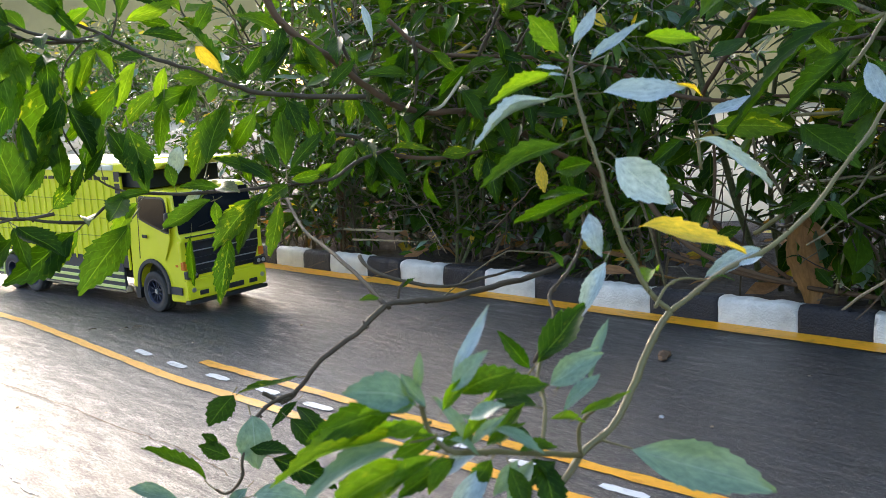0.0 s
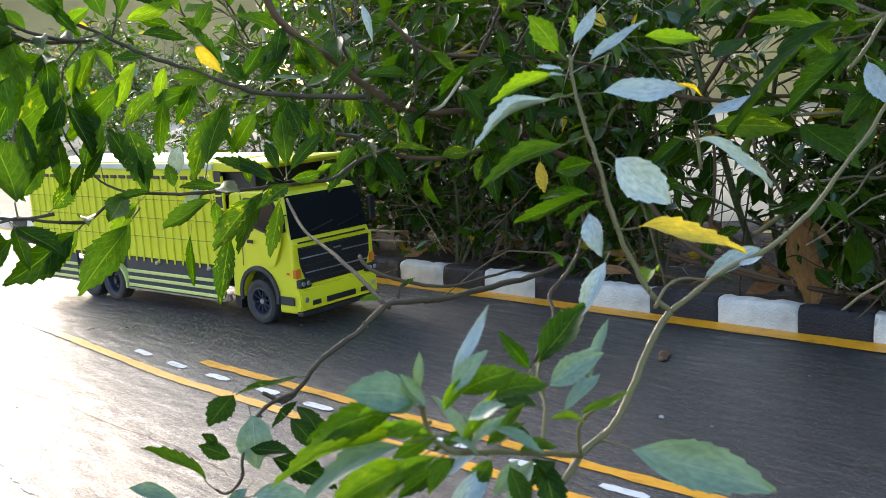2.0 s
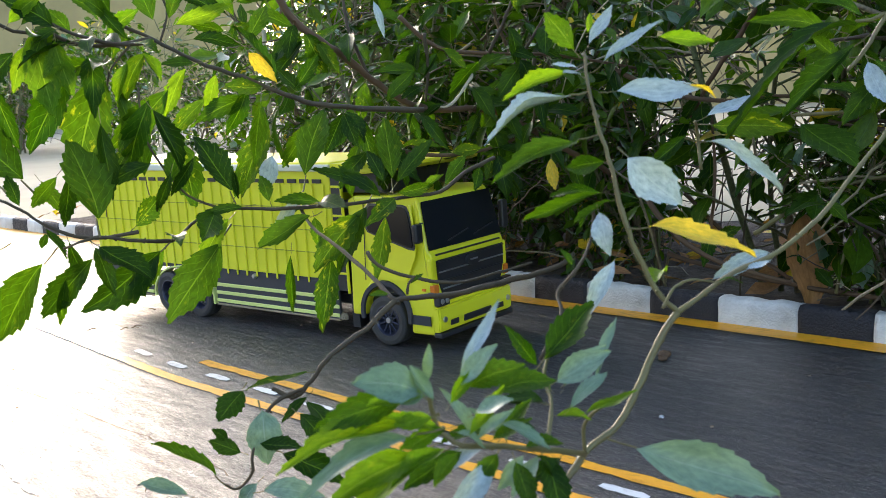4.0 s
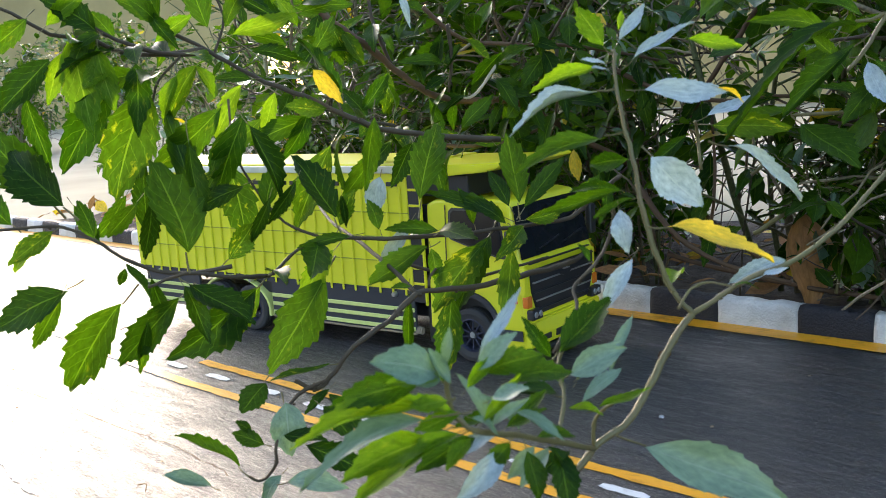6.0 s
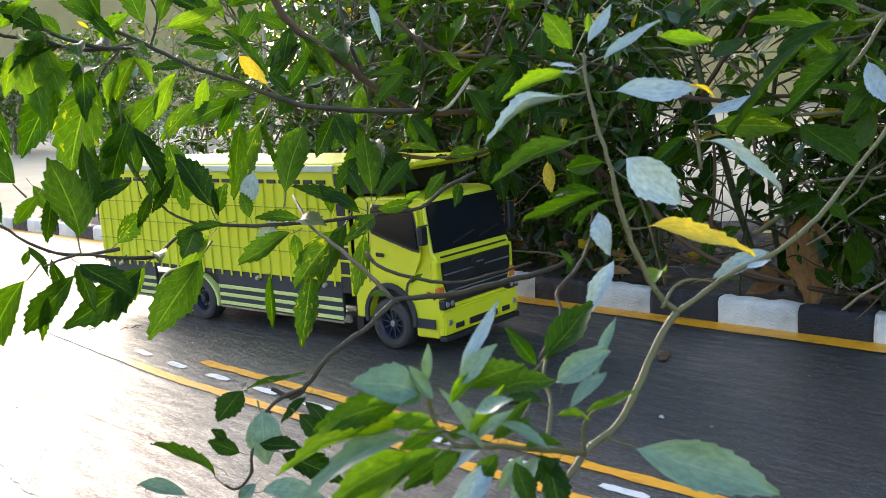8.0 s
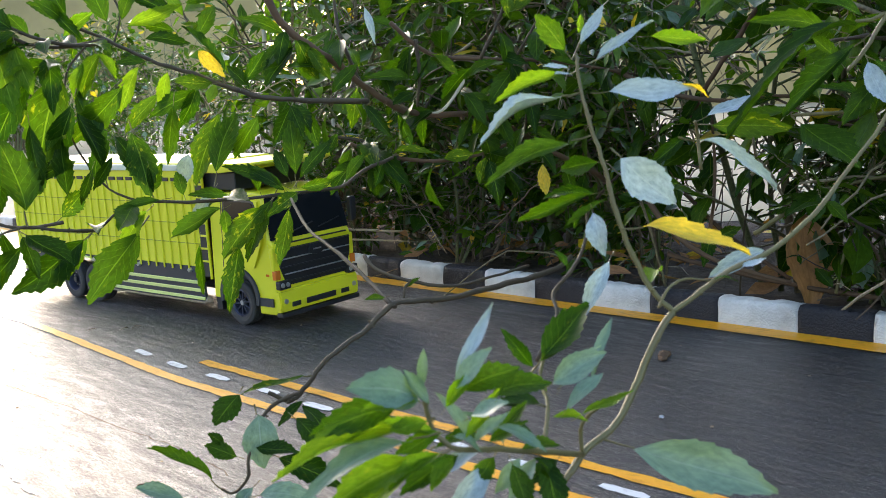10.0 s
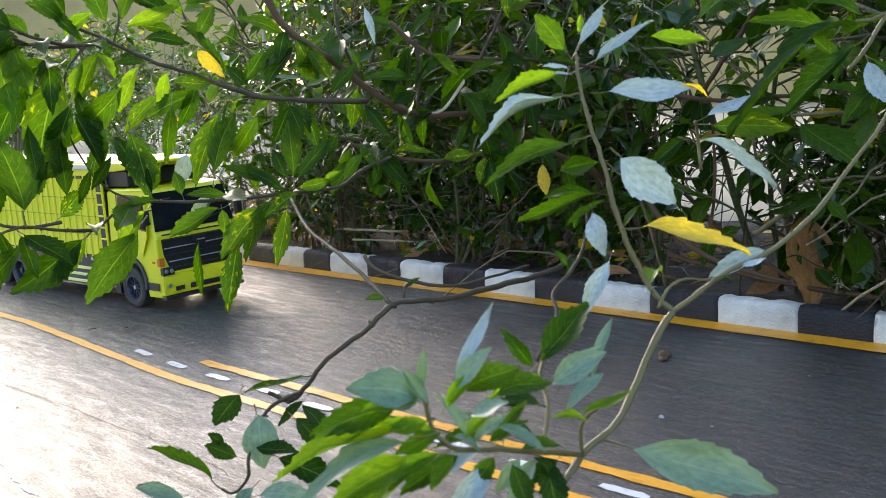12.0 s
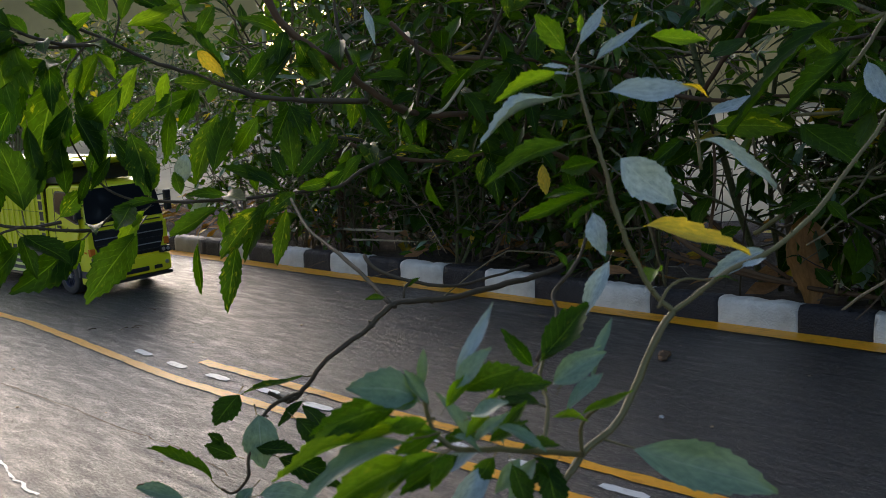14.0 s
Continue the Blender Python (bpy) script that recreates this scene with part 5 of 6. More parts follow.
def make_drooping_branch():
    b = branch_thing("drooping_branch", (-0.7773, 0.4217, 0.1785), "thin dark branch with toothed green leaves hanging over the road")
    stem(b, [(-0.7, 0.6463, 0.1955), (-0.6838, 0.589, 0.1882), (-0.6817, 0.56, 0.1776), (-0.6973, 0.5154, 0.1763), (-0.7188, 0.4795, 0.1759), (-0.7492, 0.4492, 0.1759), (-0.778, 0.421, 0.1786), (-0.791, 0.4065, 0.1719), (-0.7941, 0.386, 0.159), (-0.7981, 0.3545, 0.164)], 0.0017, 0.001, TWIG_DARK)
    stem(b, [(-0.7941, 0.386, 0.159), (-0.7981, 0.3545, 0.164), (-0.8063, 0.3332, 0.1691), (-0.8134, 0.3106, 0.164)], 0.0015, 0.001, TWIG_DARK)
    stem(b, [(-0.778, 0.421, 0.1786), (-0.7974, 0.4046, 0.1911), (-0.8125, 0.3949, 0.2134), (-0.8245, 0.3892, 0.2401), (-0.8295, 0.392, 0.2731)], 0.001, 0.0008, TWIG_DARK)
    leaf(b, (-0.7932, 0.3872, 0.1603), (-0.7933, 0.3197, 0.1175), 0.244, LEAF_DARK, 0.8)
    leaf(b, (-0.7942, 0.3863, 0.1604), (-0.7962, 0.3466, 0.1222), 0.216, LEAF_SPOT, 0.8)
    leaf(b, (-0.7721, 0.4241, 0.1669), (-0.7567, 0.3548, 0.1119), 0.234, LEAF_MID, 0.85)
    leaf(b, (-0.7701, 0.4283, 0.176), (-0.7722, 0.3909, 0.1482), 0.240, LEAF_BRIGHT, 0.8)
    leaf(b, (-0.7758, 0.4216, 0.1719), (-0.7708, 0.4096, 0.1605), 0.274, LEAF_SPOT, 0.8)
    leaf(b, (-0.7236, 0.4738, 0.1717), (-0.7404, 0.4242, 0.1543), 0.216, LEAF_MID, 0.7)
    leaf(b, (-0.7287, 0.4688, 0.1722), (-0.7158, 0.462, 0.1499), 0.257, LEAF_BRIGHT, 0.8)
    leaf(b, (-0.7061, 0.5063, 0.1748), (-0.7094, 0.4505, 0.1351), 0.234, LEAF_SPOT, 0.8)
    leaf(b, (-0.7151, 0.4765, 0.1477), (-0.6964, 0.44, 0.0963), 0.196, LEAF_SPOT, 0.85)
    leaf(b, (-0.7046, 0.5095, 0.1822), (-0.7057, 0.4683, 0.1338), 0.196, LEAF_DARK, 0.8)
    leaf(b, (-0.6957, 0.5162, 0.1729), (-0.6832, 0.4879, 0.1216), 0.176, LEAF_SPOT, 0.8)
    leaf(b, (-0.7705, 0.4293, 0.1816), (-0.7839, 0.4148, 0.2375), 0.294, LEAF_DARK, 0.8)
    leaf(b, (-0.7725, 0.4273, 0.1818), (-0.76, 0.4321, 0.21), 0.294, LEAF_SPOT, 0.8)
    leaf(b, (-0.8082, 0.3598, 0.1683), (-0.8006, 0.387, 0.1908), 0.332, LEAF_SPOT, 0.8)
    leaf(b, (-0.751, 0.4478, 0.1775), (-0.7585, 0.4463, 0.2028), 0.294, LEAF_MID, 0.8)
    leaf(b, (-0.7348, 0.4663, 0.1876), (-0.7396, 0.4914, 0.2531), 0.234, LEAF_MID, 0.85)
    leaf(b, (-0.7596, 0.4399, 0.1806), (-0.7734, 0.3969, 0.1782), 0.118, LEAF_DARK, 0.5)
    leaf(b, (-0.719, 0.4799, 0.1782), (-0.741, 0.4455, 0.1862), 0.167, LEAF_MID, 0.6)
    leaf(b, (-0.6962, 0.5173, 0.18), (-0.7192, 0.4725, 0.2085), 0.156, LEAF_DARK, 0.6)
    leaf(b, (-0.6953, 0.5186, 0.1813), (-0.677, 0.5464, 0.2214), 0.176, LEAF_DARK, 0.7)
    leaf(b, (-0.6952, 0.5183, 0.1799), (-0.6716, 0.5428, 0.1838), 0.216, LEAF_SPOT, 0.8)
    leaf(b, (-0.6966, 0.5181, 0.1847), (-0.7103, 0.5117, 0.2156), 0.234, LEAF_DARK, 0.7)
    leaf(b, (-0.6936, 0.5203, 0.1811), (-0.7099, 0.532, 0.239), 0.216, LEAF_MID, 0.8)
    leaf(b, (-0.6949, 0.5176, 0.1751), (-0.7053, 0.4844, 0.2003), 0.176, LEAF_DARK, 0.7)
    leaf(b, (-0.8047, 0.3348, 0.169), (-0.8101, 0.3319, 0.2403), 0.314, LEAF_MID, 0.85)
    leaf(b, (-0.8061, 0.3967, 0.1942), (-0.799, 0.3978, 0.2297), 0.294, LEAF_MID, 0.8)
    leaf(b, (-0.813, 0.396, 0.2204), (-0.8249, 0.3516, 0.2039), 0.196, LEAF_DARK, 0.6)
    leaf(b, (-0.825, 0.3882, 0.2378), (-0.8232, 0.3564, 0.2174), 0.216, LEAF_SPOT, 0.7)
    leaf(b, (-0.6817, 0.56, 0.1776), (-0.6697, 0.5785, 0.2053), 0.216, LEAF_MID, 0.7)
    leaf(b, (-0.6877, 0.5396, 0.1774), (-0.6749, 0.556, 0.1929), 0.189, LEAF_BRIGHT, 0.7)
    leaf(b, (-0.7136, 0.4987, 0.1745), (-0.7141, 0.491, 0.2043), 0.216, LEAF_MID, 0.7)
    stem(b, [(-0.7984, 0.3619, 0.1694), (-0.8161, 0.3436, 0.1668), (-0.8316, 0.3287, 0.1689), (-0.8476, 0.315, 0.1785), (-0.8612, 0.3042, 0.1903), (-0.8772, 0.2906, 0.2006), (-0.9028, 0.2652, 0.2013), (-0.9333, 0.2342, 0.1988)], 0.0015, 0.0009, TWIG_DARK)
    leaf(b, (-0.8698, 0.2989, 0.2042), (-0.9102, 0.2697, 0.2513), 0.308, LEAF_DARK, 0.85)
    leaf(b, (-0.8597, 0.305, 0.1877), (-0.8721, 0.2998, 0.2178), 0.243, LEAF_MID, 0.8)
    leaf(b, (-0.8848, 0.2828, 0.1996), (-0.9024, 0.2598, 0.1766), 0.246, LEAF_BRIGHT, 0.7)
    leaf(b, (-0.8647, 0.2952, 0.1671), (-0.9048, 0.2483, 0.138), 0.280, LEAF_DARK, 0.7)
    leaf(b, (-0.8722, 0.2872, 0.165), (-0.8851, 0.2644, 0.1232), 0.168, LEAF_MID, 0.8)
    leaf(b, (-0.8401, 0.3186, 0.162), (-0.8736, 0.2698, 0.0975), 0.233, LEAF_MID, 0.85)
    leaf(b, (-0.8144, 0.3438, 0.1603), (-0.8487, 0.2985, 0.1135), 0.196, LEAF_DARK, 0.8)
    leaf(b, (-0.8339, 0.3213, 0.1473), (-0.8347, 0.3103, 0.1044), 0.140, LEAF_MID, 0.8)
    leaf(b, (-0.8468, 0.3149, 0.1749), (-0.8477, 0.3109, 0.1616), 0.327, LEAF_DARK, 0.8)
    leaf(b, (-0.8414, 0.3306, 0.2184), (-0.8573, 0.308, 0.19), 0.206, LEAF_MID, 0.8)
    leaf(b, (-0.895, 0.2724, 0.1988), (-0.9201, 0.2546, 0.2293), 0.280, LEAF_MID, 0.8)
    leaf(b, (-0.913, 0.2549, 0.2004), (-0.9309, 0.2283, 0.1634), 0.280, LEAF_MID, 0.8)
    leaf(b, (-0.8391, 0.3337, 0.2218), (-0.8342, 0.328, 0.1773), 0.187, LEAF_DARK, 0.8)
    leaf(b, (-0.7982, 0.3874, 0.2761), (-0.8105, 0.3604, 0.2138), .19, LEAF_MID, 0.8)
    leaf(b, (-0.8026, 0.3806, 0.2659), (-0.7748, 0.3965, 0.2158), .17, LEAF_DARK, 0.7)
    leaf(b, (-0.7717, 0.402, 0.226), (-0.7821, 0.3835, 0.1918), .16, LEAF_DARK, 0.7)
    leaf(b, (-0.7414, 0.4421, 0.2673), (-0.74, 0.4301, 0.2108), .17, LEAF_MID, 0.8)
    leaf(b, (-0.7181, 0.4385, 0.1541), (-0.7151, 0.4294, 0.1028), .1, LEAF_MID, 0.8)
    leaf(b, (-0.8258, 0.3563, 0.261), (-0.8142, 0.3521, 0.1948), .16, LEAF_DARK, 0.8)
    leaf(b, (-0.753, 0.4178, 0.2137), (-0.7487, 0.4162, 0.1887), .15, LEAF_DARK, 0.8)
    leaf(b, (-0.7838, 0.3877, 0.2166), (-0.7891, 0.3742, 0.1819), .16, LEAF_DARK, 0.8)
    # sunlit white of these two leaves is put into their pale colour
    leaf(b, (-0.771, 0.4699, 0.2191), (-0.7669, 0.4553, 0.1927), 0.34, LEAF_PALE, 0.8)
    leaf(b, (-0.7544, 0.4829, 0.1878), (-0.7605, 0.4537, 0.1548), 0.16, LEAF_PALE, 0.8)
    scatter_leaves(b, 12, 72)
    return b


def make_overhanging_branch():
    b = branch_thing("overhanging_branch", (-0.8095, 0.422, 0.3154), "upper branch with broad toothed leaves, some yellow blotched")
    stem(b, [(-0.7072, 0.6227, 0.2478), (-0.724, 0.5642, 0.2529), (-0.7362, 0.5247, 0.2587), (-0.7493, 0.4999, 0.2698), (-0.7621, 0.4758, 0.282), (-0.7812, 0.4458, 0.2965), (-0.806, 0.4251, 0.3137), (-0.8272, 0.4073, 0.3282)], 0.0025, 0.0013, TWIG_DARK)
    stem(b, [(-0.806, 0.4251, 0.3137), (-0.813, 0.4031, 0.3109), (-0.8269, 0.3764, 0.3175), (-0.8407, 0.3516, 0.3317), (-0.8614, 0.3349, 0.3479)], 0.0018, 0.0012, TWIG_DARK)
    stem(b, [(-0.7493, 0.4999, 0.2698), (-0.7619, 0.4948, 0.3009), (-0.7774, 0.4852, 0.3261), (-0.7864, 0.4832, 0.3555)], 0.0012, 0.0008, TWIG_DARK)
    stem(b, [(-0.8024, 0.4278, 0.3101), (-0.8009, 0.4358, 0.3378), (-0.8128, 0.4298, 0.3622)], 0.001, 0.0008, TWIG_DARK)
    stem(b, [(-0.8096, 0.4062, 0.3097), (-0.8185, 0.3935, 0.2935), (-0.8199, 0.3878, 0.2753)], 0.001, 0.0008, TWIG_DARK)
    leaf(b, (-0.8215, 0.3928, 0.303), (-0.8132, 0.352, 0.217), 0.265, LEAF_SPOT, 0.85)
    leaf(b, (-0.7899, 0.4345, 0.2857), (-0.8001, 0.3827, 0.2311), 0.216, LEAF_MID, 0.85)
    leaf(b, (-0.8091, 0.405, 0.3028), (-0.8065, 0.3858, 0.2712), 0.215, LEAF_BRIGHT, 0.8)
    leaf(b, (-0.8256, 0.409, 0.3285), (-0.8358, 0.3753, 0.3501), 0.216, LEAF_MID, 0.8)
    leaf(b, (-0.8273, 0.4074, 0.3287), (-0.8359, 0.3811, 0.3751), 0.254, LEAF_DARK, 0.8)
    leaf(b, (-0.8031, 0.4295, 0.3204), (-0.8156, 0.4148, 0.3713), 0.254, LEAF_MID, 0.8)
    leaf(b, (-0.7992, 0.434, 0.3228), (-0.7873, 0.4408, 0.3618), 0.234, LEAF_MID, 0.8)
    leaf(b, (-0.8015, 0.4314, 0.3216), (-0.7657, 0.4716, 0.3401), 0.189, LEAF_BRIGHT, 0.8)
    leaf(b, (-0.7635, 0.4792, 0.3024), (-0.7532, 0.4985, 0.3404), 0.216, LEAF_MID, 0.8)
    leaf(b, (-0.763, 0.4803, 0.3051), (-0.7371, 0.4867, 0.2836), 0.275, LEAF_YELLOW, 0.8)
    leaf(b, (-0.777, 0.4495, 0.2947), (-0.791, 0.4215, 0.2956), 0.234, LEAF_DARK, 0.7)
    leaf(b, (-0.7891, 0.4417, 0.3126), (-0.7607, 0.471, 0.3164), 0.196, LEAF_DARK, 0.6)
    leaf(b, (-0.7599, 0.4901, 0.2731), (-0.7773, 0.4388, 0.251), 0.196, LEAF_MID, 0.8)
    leaf(b, (-0.7892, 0.4261, 0.2475), (-0.7532, 0.4191, 0.1873), 0.254, LEAF_SPOT, 0.85)
    leaf(b, (-0.7776, 0.4575, 0.2708), (-0.7824, 0.418, 0.2452), 0.216, LEAF_SPOT, 0.8)
    leaf(b, (-0.8215, 0.3918, 0.2993), (-0.8368, 0.3456, 0.2896), 0.234, LEAF_MID, 0.8)
    leaf(b, (-0.8044, 0.4107, 0.3069), (-0.7887, 0.4217, 0.2871), 0.240, LEAF_BRIGHT, 0.8)
    leaf(b, (-0.7571, 0.5036, 0.2577), (-0.7602, 0.4575, 0.1967), 0.234, LEAF_SPOT, 0.85)
    leaf(b, (-0.7349, 0.5239, 0.2499), (-0.7391, 0.4965, 0.2122), 0.234, LEAF_MID, 0.85)
    leaf(b, (-0.7713, 0.4747, 0.3163), (-0.7867, 0.4475, 0.3272), 0.216, LEAF_MID, 0.7)
    leaf(b, (-0.7764, 0.4753, 0.3402), (-0.7463, 0.5074, 0.3492), 0.234, LEAF_MID, 0.7)
    leaf(b, (-0.7685, 0.4796, 0.3254), (-0.7842, 0.4709, 0.3551), 0.206, LEAF_BRIGHT, 0.7)
    leaf(b, (-0.8302, 0.3732, 0.3179), (-0.838, 0.3561, 0.339), 0.294, LEAF_MID, 0.8)
    leaf(b, (-0.8305, 0.3603, 0.3249), (-0.8484, 0.3369, 0.3019), 0.294, LEAF_MID, 0.8)
    leaf(b, (-0.7507, 0.5119, 0.2658), (-0.7355, 0.5348, 0.2981), 0.216, LEAF_MID, 0.8)
    leaf(b, (-0.7398, 0.5214, 0.26), (-0.7594, 0.5091, 0.2907), 0.216, LEAF_DARK, 0.8)
    leaf(b, (-0.7312, 0.5572, 0.2536), (-0.7266, 0.5253, 0.2202), 0.234, LEAF_DARK, 0.8)
    leaf(b, (-0.724, 0.5642, 0.2529), (-0.706, 0.5582, 0.2122), 0.216, LEAF_MID, 0.8)
    leaf(b, (-0.7175, 0.5847, 0.2515), (-0.6976, 0.5979, 0.2839), 0.216, LEAF_DARK, 0.8)
    leaf(b, (-0.7763, 0.4636, 0.2909), (-0.7716, 0.4458, 0.2561), 0.206, LEAF_BRIGHT, 0.8)
    leaf(b, (-0.7829, 0.4441, 0.2966), (-0.7894, 0.4143, 0.2587), 0.206, LEAF_BRIGHT, 0.8)
    leaf(b, (-0.8336, 0.3567, 0.3229), (-0.8122, 0.3528, 0.2769), 0.240, LEAF_BRIGHT, 0.8)
    leaf(b, (-0.8477, 0.3462, 0.3377), (-0.8191, 0.3419, 0.2598), 0.215, LEAF_BRIGHT, 0.8)
    leaf(b, (-0.8266, 0.3904, 0.315), (-0.8083, 0.4143, 0.3385), 0.223, LEAF_BRIGHT, 0.8)
    leaf(b, (-0.7585, 0.4788, 0.2798), (-0.7537, 0.46, 0.2405), 0.234, LEAF_MID, 0.8)
    stem(b, [(-0.8073, 0.4224, 0.315), (-0.8211, 0.3993, 0.3109), (-0.8346, 0.3748, 0.3129), (-0.8433, 0.3571, 0.321), (-0.8538, 0.3345, 0.3236), (-0.8648, 0.3064, 0.34), (-0.8743, 0.2814, 0.341)], 0.0018, 0.001, TWIG_DARK)
    leaf(b, (-0.8339, 0.3646, 0.3217), (-0.8285, 0.3265, 0.3465), 0.3, LEAF_DARK, 0.8)
    leaf(b, (-0.8141, 0.4004, 0.3272), (-0.8072, 0.3692, 0.3478), 0.24, LEAF_MID, 0.8)
    leaf(b, (-0.8466, 0.3391, 0.3124), (-0.8454, 0.2907, 0.2765), 0.26, LEAF_DARK, 0.8)
    leaf(b, (-0.8295, 0.3742, 0.2976), (-0.8296, 0.3237, 0.2401), 0.24, LEAF_MID, 0.8)
    leaf(b, (-0.8459, 0.3402, 0.3169), (-0.8324, 0.3223, 0.2817), 0.22, LEAF_BRIGHT, 0.8)
    leaf(b, (-0.8572, 0.3155, 0.2915), (-0.8329, 0.3161, 0.2396), 0.17, LEAF_MID, 0.8)
    leaf(b, (-0.843, 0.3329, 0.2003), (-0.847, 0.2849, 0.2604), 0.3, LEAF_DARK, 0.8)
    leaf(b, (-0.8521, 0.3241, 0.3392), (-0.8458, 0.2897, 0.3103), 0.24, LEAF_MID, 0.8)
    leaf(b, (-0.8327, 0.3676, 0.3116), (-0.8234, 0.3417, 0.2909), 0.3, LEAF_BRIGHT, 0.8)
    leaf(b, (-0.8256, 0.3736, 0.2211), (-0.8148, 0.3414, 0.1882), 0.2, LEAF_MID, 0.8)
    leaf(b, (-0.8175, 0.3769, 0.178), (-0.8041, 0.3741, 0.2361), 0.2, LEAF_DARK, 0.8)
    leaf(b, (-0.8025, 0.4074, 0.1924), (-0.796, 0.3926, 0.2739), 0.17, LEAF_DARK, 0.8)
    leaf(b, (-0.852, 0.3261, 0.324), (-0.8218, 0.3405, 0.3487), 0.2, LEAF_BRIGHT, 0.8)
    leaf(b, (-0.8439, 0.335, 0.2148), (-0.8146, 0.3412, 0.1863), 0.2, LEAF_MID, 0.8)
    leaf(b, (-0.8221, 0.3844, 0.3438), (-0.7954, 0.3934, 0.319), 0.2, LEAF_MID, 0.8)
    scatter_leaves(b, 34, 94)
    return b


def make_arching_branch():
    b = branch_thing("arching_branch", (-0.7156, 0.7102, 0.2288), "brown arching branch with dark leaves above the road")
    stem(b, [(-0.758, 0.5547, 0.356), (-0.7554, 0.5651, 0.3286), (-0.7476, 0.5823, 0.3077), (-0.7359, 0.6167, 0.283), (-0.735, 0.6417, 0.2635), (-0.7253, 0.6744, 0.2397), (-0.7156, 0.7102, 0.2288), (-0.6974, 0.7564, 0.2262), (-0.6853, 0.7935, 0.2105), (-0.6752, 0.853, 0.1774), (-0.6805, 0.9402, 0.1443), (-0.7064, 1.0431, 0.083)], 0.0036, 0.0028, BARK)
    stem(b, [(-0.7388, 0.625, 0.2087), (-0.7224, 0.6523, 0.1948), (-0.7054, 0.6958, 0.1855), (-0.6916, 0.738, 0.1847), (-0.6841, 0.7906, 0.1934), (-0.6732, 0.8338, 0.2089)], 0.002, 0.0015, BARK)
    stem(b, [(-0.7124, 0.6632, 0.3192), (-0.6982, 0.6987, 0.2885), (-0.6767, 0.7469, 0.2803), (-0.6555, 0.7817, 0.2773), (-0.6358, 0.8286, 0.2712), (-0.6188, 0.9555, 0.2512)], 0.0022, 0.0016, BARK)
    stem(b, [(-0.6514, 0.7852, 0.2747), (-0.6475, 0.7799, 0.2361), (-0.6661, 0.7974, 0.207)], 0.002, 0.0012, TWIG_DARK)
    stem(b, [(-0.7015, 0.6843, 0.3024), (-0.7039, 0.6888, 0.2705), (-0.7104, 0.6889, 0.2383)], 0.002, 0.0012, TWIG_DARK)
    stem(b, [(-0.735, 0.6417, 0.2635), (-0.7458, 0.6281, 0.3119), (-0.7525, 0.6313, 0.3541)], 0.002, 0.0012, TWIG_DARK)
    stem(b, [(-0.6974, 0.7564, 0.2262), (-0.6629, 0.7726, 0.2703), (-0.63, 0.7891, 0.3219)], 0.002, 0.0012, TWIG_DARK)
    stem(b, [(-0.6905, 0.7444, 0.2674), (-0.6971, 0.716, 0.2362), (-0.6995, 0.6983, 0.232)], 0.0018, 0.001, DRY_WOOD)
    stem(b, [(-0.7224, 0.6523, 0.1948), (-0.7313, 0.6329, 0.2106), (-0.7487, 0.6031, 0.2187)], 0.002, 0.0012, TWIG_DARK)
    stem(b, [(-0.6767, 0.7469, 0.2803), (-0.6605, 0.7567, 0.3141), (-0.655, 0.7697, 0.3457)], 0.002, 0.0012, TWIG_DARK)
    scatter_leaves(b, 115, 175)
    leaf(b, (-0.6942, 0.614, 0.3378), (-0.6687, 0.6023, 0.3015), 0.112, LEAF_PALE, 0.6)
    leaf(b, (-0.6328, 0.7813, 0.1801), (-0.6158, 0.7617, 0.1465), 0.215, LEAF_YELLOW, 0.8)
    leaf(b, (-0.7396, 0.6132, 0.2231), (-0.7378, 0.596, 0.2035), 0.294, LEAF_SPOT, 0.8)
    return b


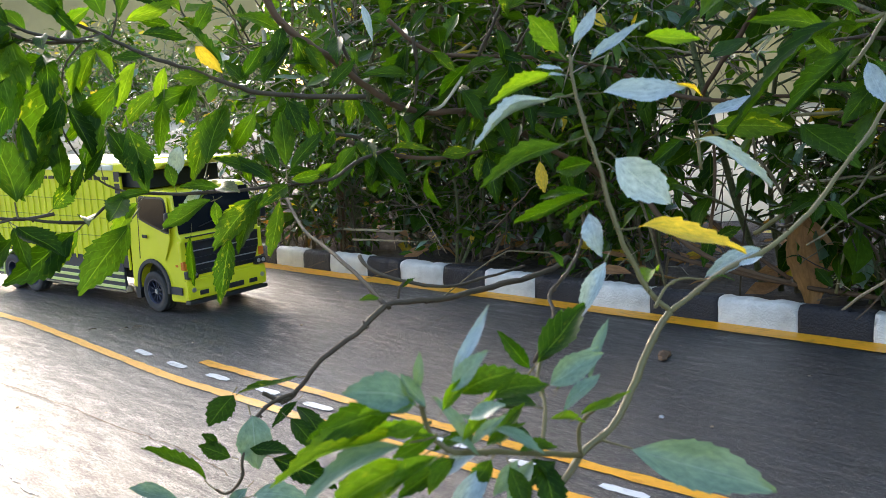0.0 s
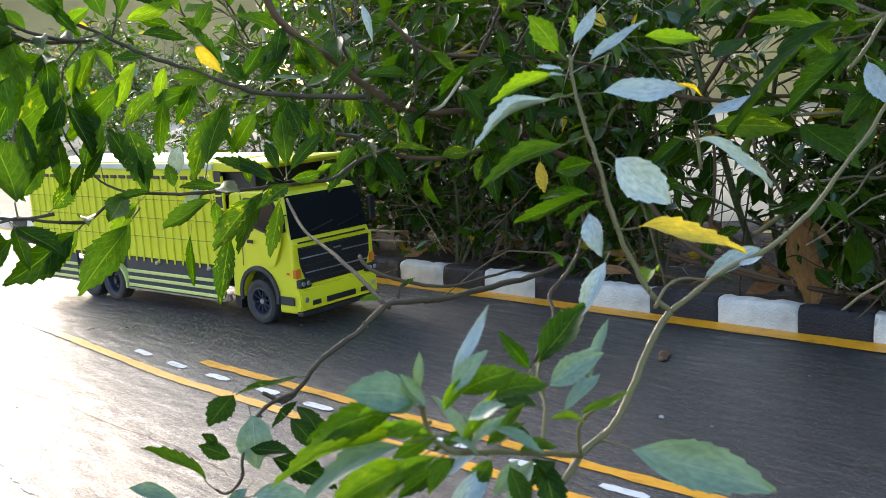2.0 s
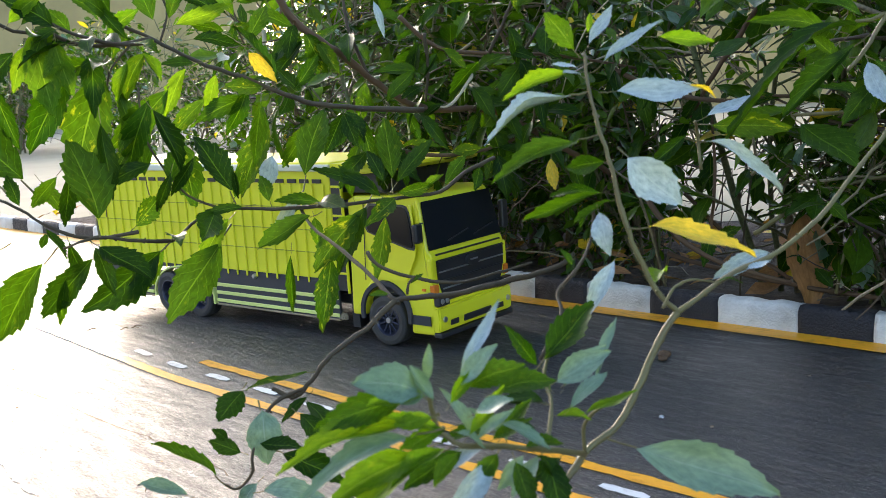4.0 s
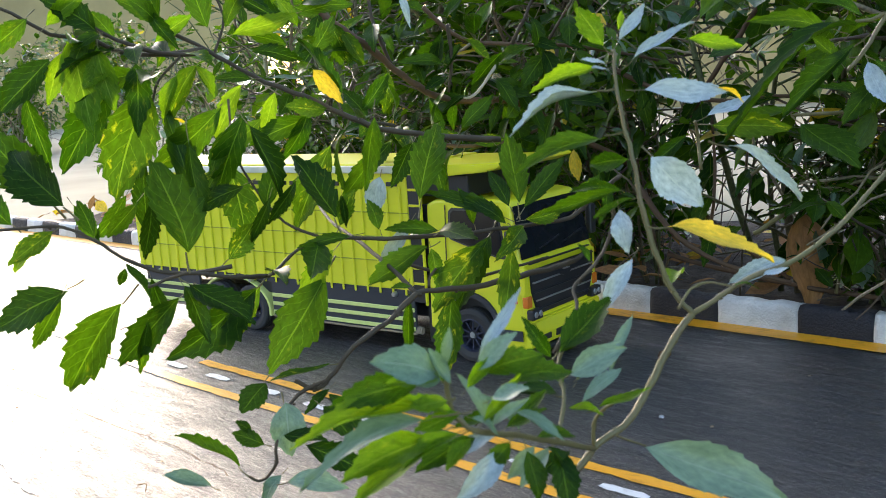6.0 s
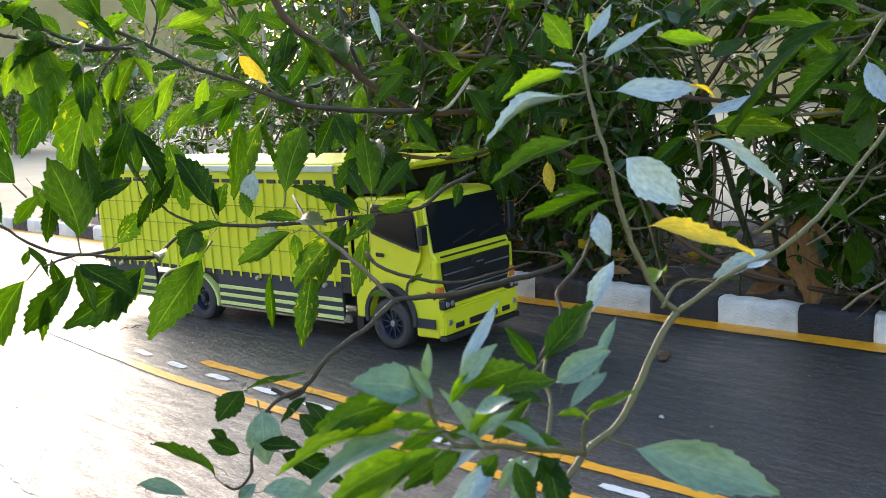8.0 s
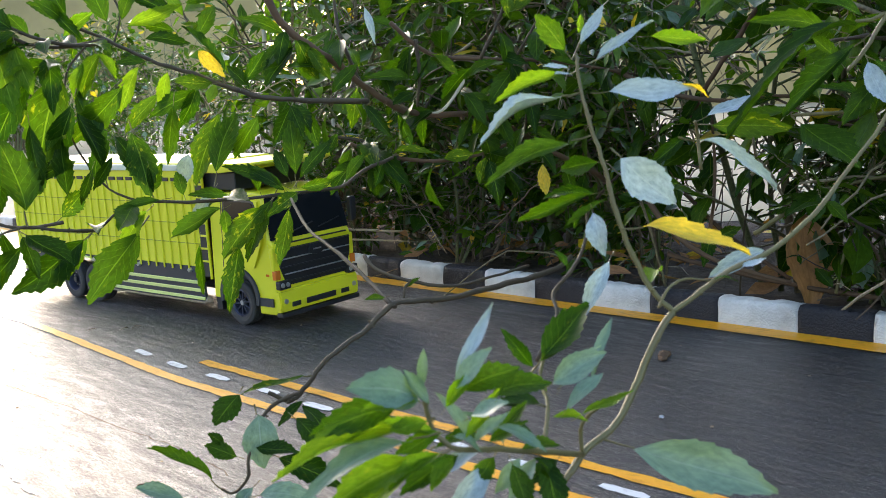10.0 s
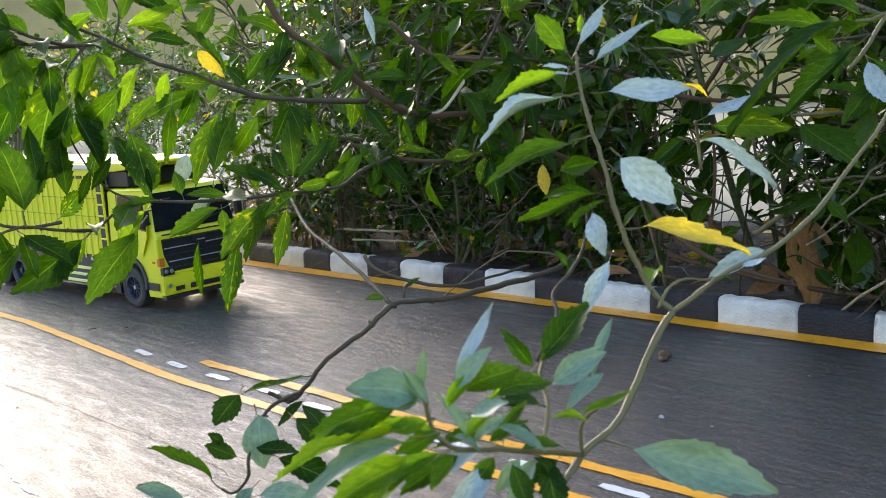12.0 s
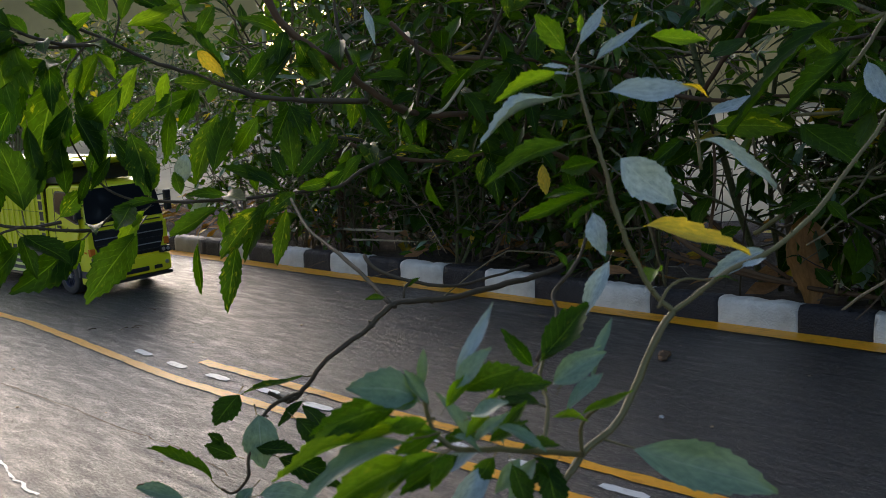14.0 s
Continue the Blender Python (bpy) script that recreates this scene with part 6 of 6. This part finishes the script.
def make_side_branch():
    b = branch_thing("side_branch", (-0.2667, 0.6175, 0.244), "dark green branch hanging beside the road")
    stem(b, [(-0.2361, 0.661, 0.2988), (-0.2478, 0.6456, 0.283), (-0.2558, 0.633, 0.2634), (-0.2624, 0.6238, 0.2521)], 0.0018, 0.001, GREEN_STEM)
    stem(b, [(-0.2456, 0.6882, 0.2719), (-0.2554, 0.6586, 0.2486), (-0.259, 0.65, 0.2279), (-0.2944, 0.6142, 0.2259)], 0.0016, 0.001, GREEN_STEM)
    stem(b, [(-0.3434, 0.5865, 0.1942), (-0.3462, 0.5888, 0.2161), (-0.3429, 0.5801, 0.2259)], 0.0012, 0.001, GREEN_STEM)
    leaf(b, (-0.2487, 0.6452, 0.2847), (-0.2982, 0.5341, 0.2663), 0.118, LEAF_DARK, 0.5)
    leaf(b, (-0.254, 0.6371, 0.2734), (-0.2813, 0.5723, 0.2353), 0.108, LEAF_DARK, 0.5)
    leaf(b, (-0.2944, 0.6142, 0.2259), (-0.2482, 0.5965, 0.1985), 0.332, LEAF_DARK, 0.8)
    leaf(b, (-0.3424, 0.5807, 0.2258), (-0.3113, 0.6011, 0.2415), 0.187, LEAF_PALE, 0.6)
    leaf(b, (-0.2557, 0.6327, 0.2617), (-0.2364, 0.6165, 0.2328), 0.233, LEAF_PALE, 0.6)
    leaf(b, (-0.2624, 0.6238, 0.2521), (-0.2788, 0.613, 0.2757), 0.196, LEAF_MID, 0.5)
    leaf(b, (-0.252, 0.6407, 0.28), (-0.2782, 0.6199, 0.3027), 0.196, LEAF_MID, 0.5)
    leaf(b, (-0.3478, 0.5882, 0.2199), (-0.3673, 0.5639, 0.2), 0.196, LEAF_DARK, 0.6)
    leaf(b, (-0.2554, 0.6586, 0.2486), (-0.2602, 0.6186, 0.2214), 0.196, LEAF_DARK, 0.6)
    leaf(b, (-0.2682, 0.6376, 0.2745), (-0.2998, 0.5965, 0.2946), 0.146, LEAF_MID, 0.5)
    leaf(b, (-0.2577, 0.6513, 0.2278), (-0.2715, 0.6286, 0.2507), 0.196, LEAF_MID, 0.5)
    stem(b, [(-0.4869, 0.9633, 0.3332), (-0.4947, 0.9485, 0.3039), (-0.5177, 0.9468, 0.2725), (-0.5568, 0.9546, 0.2282), (-0.6023, 0.9819, 0.1724)], 0.0032, 0.0022, BARK)
    stem(b, [(-0.6384, 0.9102, 0.2637), (-0.5769, 0.9215, 0.2338), (-0.515, 0.9375, 0.222), (-0.4614, 0.9629, 0.2243), (-0.4123, 1.007, 0.2033)], 0.0026, 0.0018, BARK)
    stem(b, [(-0.4779, 0.9151, 0.0918), (-0.4445, 0.9255, 0.1161), (-0.4105, 0.9499, 0.1361), (-0.3733, 0.9748, 0.1448), (-0.3458, 1.0019, 0.1433)], 0.0024, 0.0014, GREEN_STEM)
    stem(b, [(-0.484, 0.9228, 0.1498), (-0.4505, 0.9639, 0.1822), (-0.419, 0.996, 0.1848), (-0.3779, 1.0322, 0.1645)], 0.002, 0.0012, GREEN_STEM)
    stem(b, [(-0.5912, 0.8851, 0.1404), (-0.5423, 0.8792, 0.0907), (-0.4938, 0.8925, 0.0632), (-0.4442, 0.9233, 0.0448)], 0.003, 0.0022, BARK)
    stem(b, [(-0.416, 0.962, 0.0287), (-0.4115, 0.9781, 0.0774), (-0.3993, 1.0028, 0.131), (-0.3964, 1.0226, 0.2018)], 0.0016, 0.001, GREEN_STEM)
    stem(b, [(-0.4792, 0.9986, 0.1472), (-0.5042, 0.9877, 0.2069), (-0.5129, 0.9942, 0.2709)], 0.0016, 0.001, GREEN_STEM)
    stem(b, [(-0.536, 0.9227, 0.0663), (-0.5346, 0.9404, 0.1351), (-0.5419, 0.9509, 0.2104)], 0.002, 0.0014, BARK)
    stem(b, [(-0.4863, 1.0899, 0.2605), (-0.4919, 1.0958, 0.3091), (-0.4905, 1.1043, 0.3391)], 0.002, 0.0014, DRY_WOOD)
    scatter_leaves(b, 46, 106)
    return b


tall_sprig = make_tall_sprig()
roadside_twig = make_roadside_twig()
drooping_branch = make_drooping_branch()
overhanging_branch = make_overhanging_branch()
arching_branch = make_arching_branch()
side_branch = make_side_branch()


def motions():
    truck_motion()
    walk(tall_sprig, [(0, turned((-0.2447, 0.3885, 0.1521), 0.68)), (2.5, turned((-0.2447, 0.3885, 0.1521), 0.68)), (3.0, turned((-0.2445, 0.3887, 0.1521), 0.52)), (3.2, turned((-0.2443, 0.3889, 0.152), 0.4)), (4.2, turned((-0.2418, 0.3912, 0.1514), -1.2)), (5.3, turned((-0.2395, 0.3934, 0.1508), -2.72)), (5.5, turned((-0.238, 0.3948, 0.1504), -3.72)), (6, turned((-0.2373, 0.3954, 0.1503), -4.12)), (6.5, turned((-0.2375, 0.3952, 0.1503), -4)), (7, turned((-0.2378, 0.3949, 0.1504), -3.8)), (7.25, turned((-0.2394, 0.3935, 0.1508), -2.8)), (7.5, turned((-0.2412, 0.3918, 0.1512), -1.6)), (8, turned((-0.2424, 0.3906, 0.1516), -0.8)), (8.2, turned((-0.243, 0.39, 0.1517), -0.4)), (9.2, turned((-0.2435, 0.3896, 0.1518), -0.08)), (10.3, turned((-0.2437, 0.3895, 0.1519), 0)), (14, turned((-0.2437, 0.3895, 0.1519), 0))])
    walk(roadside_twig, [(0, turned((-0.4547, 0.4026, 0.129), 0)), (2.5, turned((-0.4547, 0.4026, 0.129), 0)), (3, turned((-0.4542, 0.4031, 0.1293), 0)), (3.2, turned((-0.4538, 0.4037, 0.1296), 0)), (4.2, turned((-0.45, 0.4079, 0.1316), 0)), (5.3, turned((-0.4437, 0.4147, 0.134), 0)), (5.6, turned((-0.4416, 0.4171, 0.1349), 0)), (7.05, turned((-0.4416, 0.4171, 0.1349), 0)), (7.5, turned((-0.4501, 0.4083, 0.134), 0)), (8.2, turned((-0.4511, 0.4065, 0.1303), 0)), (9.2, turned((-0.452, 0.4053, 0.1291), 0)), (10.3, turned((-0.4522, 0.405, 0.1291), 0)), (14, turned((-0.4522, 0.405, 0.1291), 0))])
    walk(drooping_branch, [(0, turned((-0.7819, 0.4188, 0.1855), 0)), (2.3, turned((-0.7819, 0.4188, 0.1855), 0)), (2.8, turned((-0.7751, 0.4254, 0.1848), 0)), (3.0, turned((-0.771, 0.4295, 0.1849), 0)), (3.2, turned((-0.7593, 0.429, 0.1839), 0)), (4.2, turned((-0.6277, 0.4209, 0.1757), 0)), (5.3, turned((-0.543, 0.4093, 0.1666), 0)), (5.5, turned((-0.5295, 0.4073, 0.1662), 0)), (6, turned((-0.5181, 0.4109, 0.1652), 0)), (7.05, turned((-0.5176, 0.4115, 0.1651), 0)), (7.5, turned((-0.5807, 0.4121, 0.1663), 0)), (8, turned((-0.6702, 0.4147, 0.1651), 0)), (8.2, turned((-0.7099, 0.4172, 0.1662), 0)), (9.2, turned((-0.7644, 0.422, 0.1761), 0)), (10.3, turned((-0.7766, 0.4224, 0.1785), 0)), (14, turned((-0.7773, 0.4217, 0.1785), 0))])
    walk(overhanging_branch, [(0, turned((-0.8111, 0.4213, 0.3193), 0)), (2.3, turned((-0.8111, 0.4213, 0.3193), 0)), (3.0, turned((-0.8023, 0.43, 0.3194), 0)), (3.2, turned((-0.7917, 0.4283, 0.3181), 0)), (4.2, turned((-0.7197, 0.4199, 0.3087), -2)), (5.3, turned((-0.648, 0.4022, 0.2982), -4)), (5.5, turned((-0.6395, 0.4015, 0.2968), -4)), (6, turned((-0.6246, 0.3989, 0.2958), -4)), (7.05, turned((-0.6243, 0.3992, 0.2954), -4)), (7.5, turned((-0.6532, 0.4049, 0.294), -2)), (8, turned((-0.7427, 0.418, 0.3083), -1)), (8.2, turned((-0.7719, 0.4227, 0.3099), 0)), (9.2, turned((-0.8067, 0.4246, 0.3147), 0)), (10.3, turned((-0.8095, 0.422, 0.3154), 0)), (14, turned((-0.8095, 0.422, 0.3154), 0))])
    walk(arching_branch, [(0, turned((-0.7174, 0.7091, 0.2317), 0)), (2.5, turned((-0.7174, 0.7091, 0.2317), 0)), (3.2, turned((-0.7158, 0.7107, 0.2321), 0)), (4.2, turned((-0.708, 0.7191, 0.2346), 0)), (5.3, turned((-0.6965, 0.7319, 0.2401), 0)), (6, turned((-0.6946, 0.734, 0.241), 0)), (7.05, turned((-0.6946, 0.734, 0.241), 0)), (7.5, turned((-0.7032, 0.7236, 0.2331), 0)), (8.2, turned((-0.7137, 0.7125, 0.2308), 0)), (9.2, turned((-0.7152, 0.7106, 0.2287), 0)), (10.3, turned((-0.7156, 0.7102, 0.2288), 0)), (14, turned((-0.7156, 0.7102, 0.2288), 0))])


motions()
